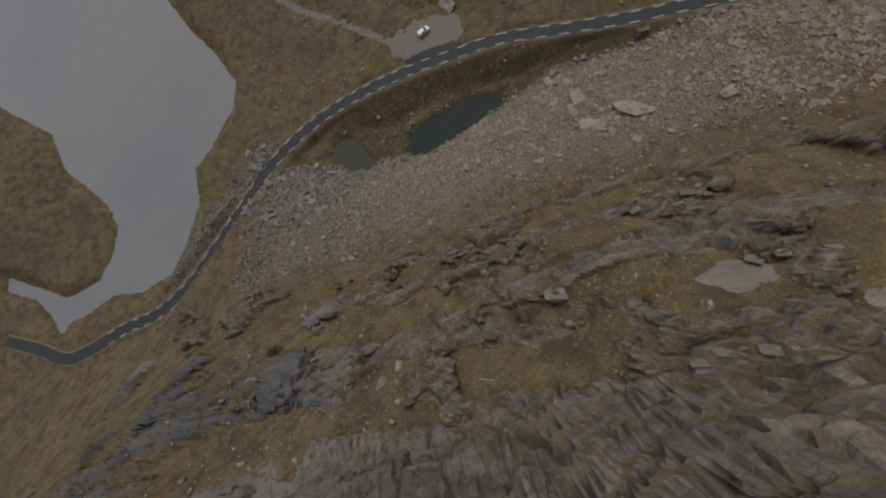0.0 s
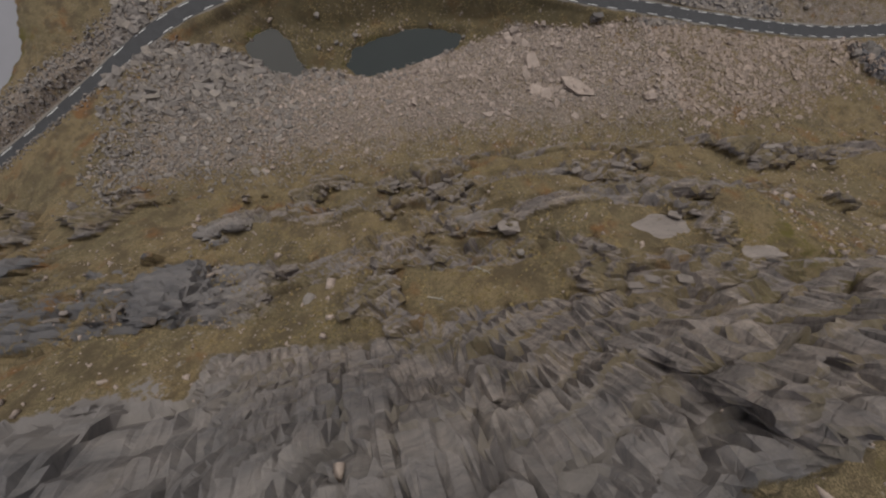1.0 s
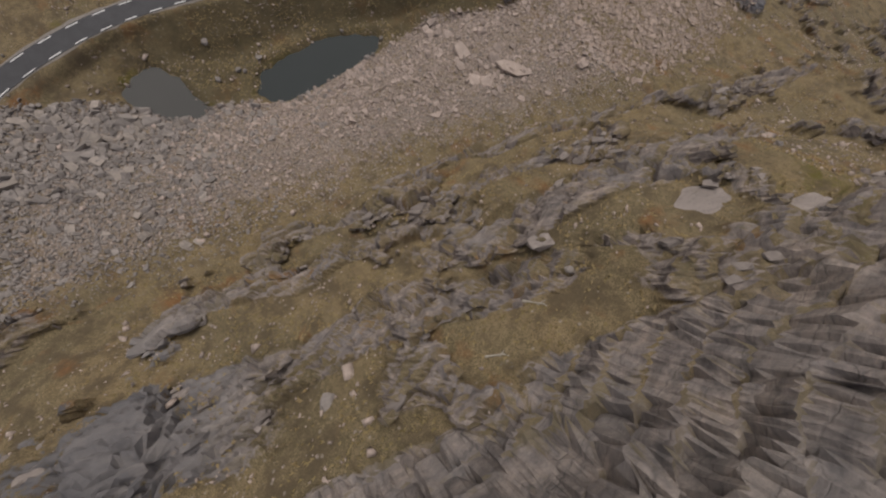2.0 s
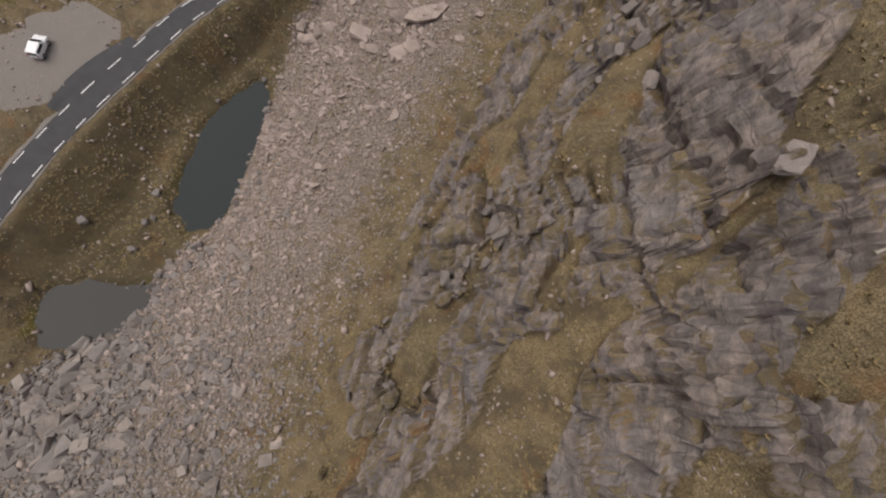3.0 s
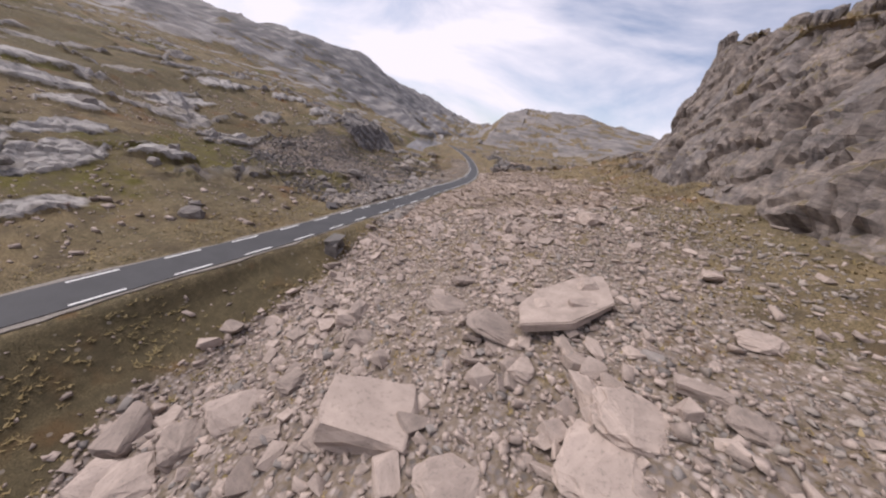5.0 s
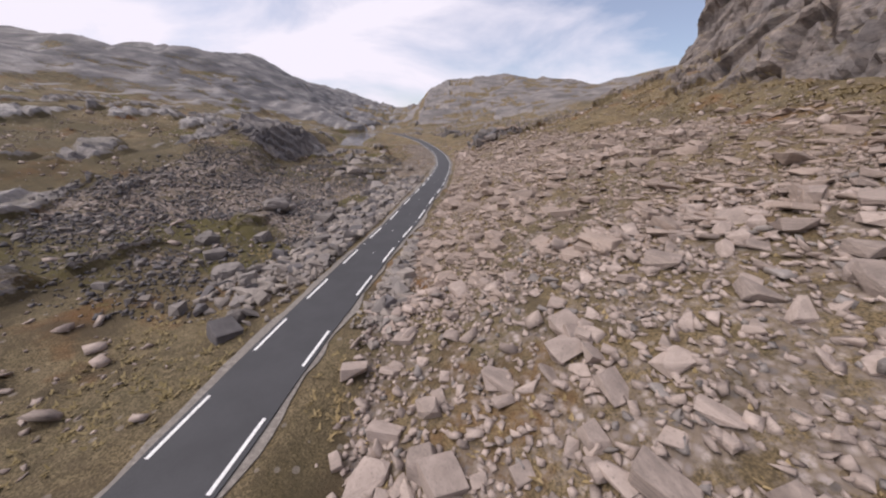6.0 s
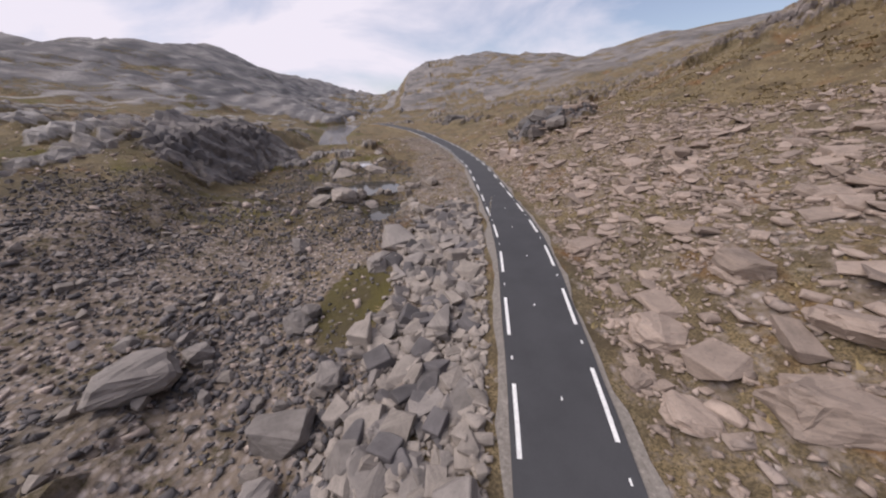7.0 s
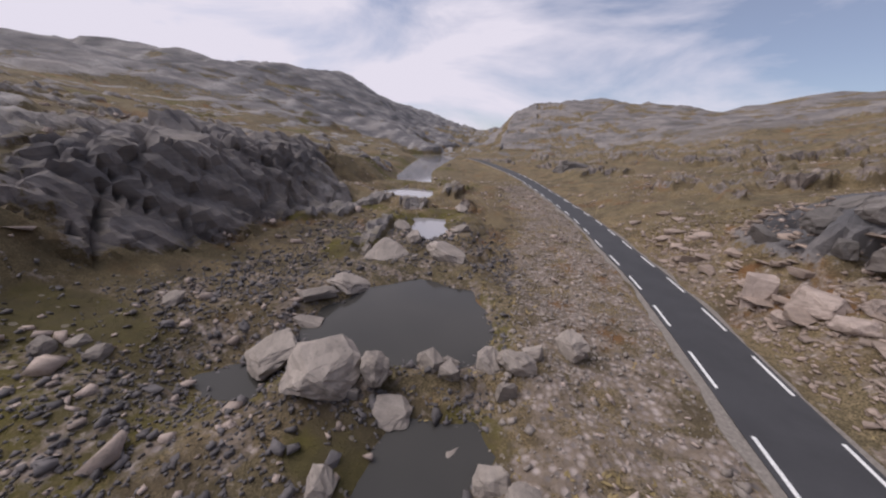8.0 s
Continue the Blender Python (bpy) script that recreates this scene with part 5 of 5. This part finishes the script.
for k, (px_, py_, pw_, ph_, up_) in enumerate(CRAG):
    crag = boulder(px_, py_, pw_, ph_, 2 if k % 3 else 1, "lichen-flecked block of the overhanging roadside crag, darkened for its shaded hollow", "roadside crag", 860 + k, 0.35, 0.75, 0.45)
    crag.location.z += 0.3 * up_
boulder(7.5, 150.0, 11.5, 5.5, 2, "huge dark boulder standing on the far meadow", "", 777, 0.05, 0.7)

def cliff_blocks(n, seed):
    """Plates of gneiss that stand out of the cliff faces, lying along the strike."""
    rng = np.random.default_rng(seed)
    x, y = rng.uniform(42, 77, 6000), rng.uniform(-118, 6, 6000)
    z, rock = terrain(x[:, None].copy(), y[:, None].copy())[:2]
    e = 0.8
    gx_ = (terrain(x[:, None] + e, y[:, None].copy())[0] - terrain(x[:, None] - e, y[:, None].copy())[0])[:, 0] / (2 * e)
    gy_ = (terrain(x[:, None].copy(), y[:, None] + e)[0] - terrain(x[:, None].copy(), y[:, None] - e)[0])[:, 0] / (2 * e)
    good = np.where((rock[:, 0] > 0.45) & (np.hypot(gx_, gy_) < 1.7) & (x < 69))[0][:n]
    long = power(rng, len(good), 0.9, 2.5, 1.7)
    for k, i in enumerate(good):
        up = Vector((-gx_[i], -gy_[i], 1.0)).normalized()
        strike = Vector((0.25 + rng.normal(0, 0.2), 1.0, -0.25 + rng.normal(0, 0.15)))
        side = up.cross(strike).normalized()
        axis = side.cross(up)
        turn = Matrix((axis, side, up)).transposed().to_quaternion() @ Euler((rng.normal(0, 0.22), rng.normal(0, 0.18), rng.normal(0, 0.2))).to_quaternion()
        s = long[k]
        ob = new("cliff_block", BOULDER_SHAPES[int(rng.integers(0, 6)) * 6 + 5])
        ob.matrix_world = Matrix.LocRotScale(Vector((x[i], y[i], float(z[i, 0]))) - up * 0.2 * s, turn, (s * 0.6, s * rng.uniform(0.26, 0.42), s * rng.uniform(0.14, 0.22)))
        tagged(ob, "fractured pinkish-grey gneiss block jutting from the cliff", "cliff block", "cliff blocks")


cliff_blocks(200, 77)


def ledge_slab(x, y, long, wide, thick, yaw, shape):
    """A broad bare slab that follows the slope of the ledge it lies on."""
    e = 1.5
    up = Vector((-(ground_z(x + e, y) - ground_z(x - e, y)) / (2 * e), -(ground_z(x, y + e) - ground_z(x, y - e)) / (2 * e), 1.0))
    up = up.normalized()
    along = Vector((-math.sin(radians(yaw)), math.cos(radians(yaw)), 0))
    side = along.cross(up).normalized()
    axis = up.cross(side)
    ob = new("ledge_slab", BOULDER_SHAPES[shape * 6 + 5])
    turn = Matrix((axis, -side, up)).transposed().to_quaternion()
    ob.matrix_world = Matrix.LocRotScale(Vector((x, y, ground_z(x, y))) - up * 0.42 * thick, turn, (long * 0.58, wide * 0.58, thick * 0.6))
    return tagged(ob, "broad pale gneiss slab bare of grass on the ledge", "rock slab", "ledge slabs")


for k, (px_, py_, pl_, pw_, ph_) in enumerate(((63.0, -47.8, 7.0, 3.6, 1.0), (66.0, -41.5, 4.0, 2.2, 0.8))):
    ledge_slab(px_, py_, pl_, pw_, ph_, -12 + 9 * (k % 4), k % 6)

# the great tilted table slab, with a hollow under its lower edge
t_bm = bmesh.new()
t_rng = random.Random(9)
t_ring = [(-4.2, -1.0), (-3.0, 0.9), (-0.6, 1.9), (2.2, 2.0), (4.3, 1.5), (3.4, 0.2), (1.6, -1.7), (-1.8, -2.2)]
for t_z in (-0.35, 0.42):
    for px_, py_ in t_ring:
        t_bm.verts.new((px_ + t_rng.uniform(-0.12, 0.12), py_ + t_rng.uniform(-0.12, 0.12), t_z + t_rng.uniform(-0.1, 0.1)))
t_bm.verts.ensure_lookup_table()
t_n = len(t_ring)
t_bm.faces.new([t_bm.verts[k] for k in range(t_n)][::-1])
t_bm.faces.new([t_bm.verts[t_n + k] for k in range(t_n)])
for k in range(t_n):
    t_bm.faces.new([t_bm.verts[k], t_bm.verts[(k + 1) % t_n], t_bm.verts[t_n + (k + 1) % t_n], t_bm.verts[t_n + k]])
bmesh.ops.bevel(t_bm, geom=list(t_bm.edges), offset=0.09, segments=2, affect="EDGES", clamp_overlap=True)
t_me = bpy.data.meshes.new("table_slab")
t_bm.to_mesh(t_me)
t_bm.free()
t_me.materials.append(STONE_PINK)
table = new("table_slab", t_me)
table.matrix_world = Matrix.LocRotScale((24.2, -26.0, ground_z(24.2, -26.0) + 0.7), Euler((radians(-9), radians(-13), radians(38))), (1.1, 1.1, 0.7))
tagged(table, "great tilted pinkish rock slab propped on the talus", "rock slab")
for k, (px_, py_) in enumerate(((22.6, -27.0), (25.6, -24.2), (24.8, -26.8))):
    boulder(px_, py_, 1.9, 1.7, 0, "block wedged under the tilted slab", "slab supports", 900 + k)


def dead_branch(x, y, turn, length):
    """A bleached branch lying in the grass of the ledge."""
    z = ground_z(x, y)
    b = thing("dead_branch", (x, y, z + 0.1), "bleached dead branch lying in the ledge grass", "branch", "dead branches", turn)
    slope_y = math.degrees(math.atan2(ground_z(x + math.cos(radians(turn)), y + math.sin(radians(turn))) - z, 1.0))
    rot = Matrix.Rotation(radians(90 - slope_y), 4, "Y")
    part("stem", cylinder(bmesh.new(), 0.10, 0.05, length, rot, 9), BLEACHED, b)
    for k, (at, ang) in enumerate(((0.1, 35), (0.28, -40), (0.42, 25))):
        m = rot @ Matrix.Translation((0, 0, length * at)) @ Matrix.Rotation(radians(ang), 4, "X") @ Matrix.Translation((0, 0, length * 0.16))
        part("twig", cylinder(bmesh.new(), 0.045, 0.02, length * 0.32, m, 7), BLEACHED, b)
    return b


dead_branch(65.9, -66.2, 60, 1.9)
dead_branch(68.3, -71.3, 80, 1.6)


# ---- road furniture ----
def road_frame(y, off):
    tx = float(road_x(y + 0.3) - road_x(y - 0.3)) / 0.6
    n = Vector((1, -tx, 0)).normalized()
    return Vector((float(road_x(y)) + n.x * off, y + n.y * off, float(road_z(y))))


def dash(y0, y1, off, width, name="edge_line"):
    bm = bmesh.new()
    rows = []
    for k in range(4):
        y = y0 + (y1 - y0) * k / 3
        a, b = road_frame(y, off - width / 2), road_frame(y, off + width / 2)
        rows.append([bm.verts.new((p.x, p.y, p.z + dz)) for p, dz in ((a, 0.001), (a, 0.009), (b, 0.009), (b, 0.001))])
    for p, q in zip(rows, rows[1:]):
        for j in range(3):
            bm.faces.new((p[j], p[j + 1], q[j + 1], q[j]))
    bm.faces.new(rows[0])
    bm.faces.new(rows[-1][::-1])
    bmesh.ops.recalc_face_normals(bm, faces=bm.faces)
    return part(name, bm, ROAD_PAINT, road)


for k in range(-1, 30):
    if 8.3 + 5.45 * k < 150:
        dash(8.3 + 5.45 * k, 11.1 + 5.45 * k, -1.62, 0.16)
        dash(9.2 + 5.42 * k, 12.1 + 5.42 * k, 1.62, 0.16)
    if 0 <= k < 8:
        dash(12.3 + 5.45 * k, 12.5 + 5.45 * k, -1.6, 0.07, "paint_dab")
        dash(13.4 + 5.42 * k, 13.6 + 5.42 * k, 1.6, 0.07, "paint_dab")
        dash(10.6 + 5.4 * k, 10.75 + 5.4 * k, 0.12 - 0.25 * (k % 2), 0.06, "paint_dab")
for k in range(-2, 36):
    step = 5.9 if k < 11 else 4.9
    y0 = -15 - 5.9 * k if k < 11 else -15 - 5.9 * 10 - 4.9 * (k - 10)
    ln = 2.9 if k < 11 else 2.3
    dash(y0, y0 + ln, 1.62, 0.16)
    dash(y0 + 0.8, y0 + 0.8 + ln, -1.62, 0.16)

# lay-by and track of pale gravel
def draped(name, ring_or_path, half, lift, mat, label, category):
    bm = bmesh.new()
    pts = [Vector(p) for p in ring_or_path]
    spots = []
    for k, p in enumerate(pts):
        d = (pts[min(k + 1, len(pts) - 1)] - pts[max(k - 1, 0)]).normalized()
        n = Vector((d.y, -d.x))
        hw = half[k] if isinstance(half, list) else half
        spots.append([(p + n * hw * (j / 4 - 1))[:] for j in range(9)])
    spots = np.array(spots)
    up = ground_zs(spots[..., 0], spots[..., 1]) + np.array([-0.15] + [lift] * 7 + [-0.15])
    rows = [[bm.verts.new((*spots[k, j], up[k, j])) for j in range(9)] for k in range(len(pts))]
    for a, b in zip(rows, rows[1:]):
        for j in range(8):
            bm.faces.new((a[j], a[j + 1], b[j + 1], b[j]))
    bmesh.ops.recalc_face_normals(bm, faces=bm.faces)
    me = bpy.data.meshes.new(name)
    bm.to_mesh(me)
    bm.free()
    if sum(p.normal.z for p in me.polygons) < 0:
        me.flip_normals()
    me.materials.append(mat)
    return tagged(new(name, me), label, category, kind="structure")


def dense(points, step=1.2):
    out = []
    for a, b in zip(points, points[1:]):
        n = max(1, int(math.dist(a, b) / step))
        out += [(a[0] + (b[0] - a[0]) * i / n, a[1] + (b[1] - a[1]) * i / n) for i in range(n)]
    return out + [points[-1]]


lay_line = dense([(-23.6, -58.5), (-23.2, -82)])
lay_half = [1.6 + 6.4 * math.sin(math.pi * min(1, max(0, (k + 0.6) / len(lay_line)))) ** 0.5 + 0.9 * math.sin(k * 1.3) + 0.5 * math.sin(k * 2.9 + 1) for k in range(len(lay_line))]
draped("pavement_layby", lay_line, lay_half, 0.05, GRAVEL, "pale gravel lay-by beside the mountain road", "lay-by")
draped("pavement_track", dense([(-24, -78), (-27, -83), (-33, -89), (-40, -97), (-49, -108), (-59, -118), (-75, -128), (-95, -133)], 2.0), 1.5, 0.06, GRAVEL,
       "narrow pale gravel track leading from the lay-by", "track")
apron_line = dense([(-16.6, -60), (-16.9, -66), (-16.9, -72), (-16.4, -78)])
draped("pavement_apron", apron_line, [0.9 + 1.4 * math.sin(math.pi * (k + 0.5) / len(apron_line)) for k in range(len(apron_line))], 0.09, ASPHALT,
       "dark asphalt widening where the lay-by joins", "asphalt apron")


def white_car(x, y, turn):
    z = ground_z(x, y) + 0.06
    car = thing("car", (x, y, z), "white estate car parked on the gravel lay-by", "car", "", turn)
    bm = bmesh.new()
    side = [(-2.1, 0.35), (-2.15, 0.75), (-2.05, 0.95), (-1.95, 1.4), (-1.6, 1.47), (0.2, 1.48), (0.95, 1.02), (2.0, 0.86), (2.15, 0.6), (2.12, 0.32)]
    for yy in (-0.86, 0.86):
        for px_, pz_ in side:
            tuck = 0.16 if pz_ > 1.2 else 0.0
            bm.verts.new((px_, yy * (1 - tuck), pz_))
    bm.verts.ensure_lookup_table()
    n = len(side)
    bm.faces.new([bm.verts[k] for k in range(n)])
    bm.faces.new([bm.verts[n + k] for k in range(n)][::-1])
    for k in range(n):
        bm.faces.new([bm.verts[k], bm.verts[n + k], bm.verts[n + (k + 1) % n], bm.verts[(k + 1) % n]])
    bmesh.ops.recalc_face_normals(bm, faces=bm.faces)
    bmesh.ops.bevel(bm, geom=list(bm.edges), offset=0.05, segments=2, affect="EDGES", clamp_overlap=True)
    body = part("body", bm, CAR_WHITE, car)
    part("windscreen", box(bmesh.new(), (0.9, 1.36, 0.03), (0.60, 0, 1.27), 0.01, Matrix.Rotation(radians(31), 4, "Y")), CAR_GLASS, car, "dark windscreen")
    part("rear_window", box(bmesh.new(), (0.03, 1.3, 0.4), (-2.03, 0, 1.18), 0.01, Matrix.Rotation(radians(12), 4, "Y")), CAR_GLASS, car, "dark rear window")
    for sgn in (-1, 1):
        part("side_window", box(bmesh.new(), (1.9, 0.03, 0.34), (-0.75, 0.80 * sgn, 1.2), 0.01, Matrix.Rotation(radians(17 * sgn), 4, "X")), CAR_GLASS, car, "dark side window")
        part("headlight", box(bmesh.new(), (0.08, 0.34, 0.14), (2.1, 0.62 * sgn, 0.72), 0.02), CLEAR_LENS, car, "clear headlight")
        part("tail_light", box(bmesh.new(), (0.06, 0.16, 0.3), (-2.13, 0.72 * sgn, 0.9), 0.02), RED_LENS, car, "red tail light")
        part("mirror", box(bmesh.new(), (0.12, 0.2, 0.12), (0.75, 0.95 * sgn, 1.05), 0.03), CAR_WHITE, car)
        for wx in (-1.3, 1.32):
            m = Matrix.Translation((wx, 0.78 * sgn, 0.31)) @ Matrix.Rotation(radians(90), 4, "X")
            wheel = part("wheel", cylinder(bmesh.new(), 0.31, 0.31, 0.2, m, 20), RUBBER, car, "black tyre")
            m2 = Matrix.Translation((wx, 0.885 * sgn, 0.31)) @ Matrix.Rotation(radians(90), 4, "X")
            part("rim", cylinder(bmesh.new(), 0.2, 0.2, 0.03, m2, 12), ALLOY, wheel, "alloy rim")
    return car


white_car(-24.6, -70.3, 118)


def snow_pole(y, off, lean_x, lean_y):
    p = road_frame(y, off)
    pole = thing("snow_pole", (p.x, p.y, ground_z(p.x, p.y) - 0.02), "thin leaning wooden snow pole at the road edge", "snow pole", "snow poles")
    rot = Euler((lean_x, lean_y, 0)).to_matrix().to_4x4()
    part("stake", cylinder(bmesh.new(), 0.03, 0.022, 2.4, rot @ Matrix.Translation((0, 0, 1.15)), 10), POLE_WOOD, pole)
    part("reflector", cylinder(bmesh.new(), 0.03, 0.03, 0.12, rot @ Matrix.Translation((0, 0, 2.05)), 10), REFLECTOR, pole, "pale reflective band")
    return pole


snow_pole(39.5, -1.98, 0.0, 0.12)


def rough_stone(size, at, seed):
    """A worn building stone of the given size."""
    v, f = worn_block(np.random.default_rng(seed), False)
    v = v / np.abs(v).max(0) * np.array(size) * 0.55 + np.array(at)
    bm = bmesh.new()
    vs = [bm.verts.new(p) for p in v]
    for t in f:
        bm.faces.new([vs[k] for k in t])
    return bm


def stone_culvert(x, y):
    """The small stone-framed opening under the road bank."""
    z = ground_z(x, y)
    c = thing("culvert", (x, y, z - 0.7), "stone-framed culvert mouth in the road bank", "culvert", "", 12)
    part("lintel", rough_stone((1.5, 3.2, 0.8), (0, 0, 1.85), 301), STONE_DARK, c)
    for sgn in (-1, 1):
        part("side_stone", rough_stone((1.4, 1.0, 1.9), (0.05, 1.2 * sgn, 0.85), 303 + sgn), STONE_DARK, c)
    # near-black panel stands in for the shade within the culvert mouth
    part("opening", box(bmesh.new(), (0.15, 1.7, 1.6), (-0.35, 0, 0.8), 0.01), HOLLOW_SHADE, c, "dark panel painted as the shade inside the opening")
    part("sill", rough_stone((1.6, 2.4, 0.4), (0.25, 0, 0.45), 305), STONE_GREY, c)
    return c


stone_culvert(-0.1, -12.7)
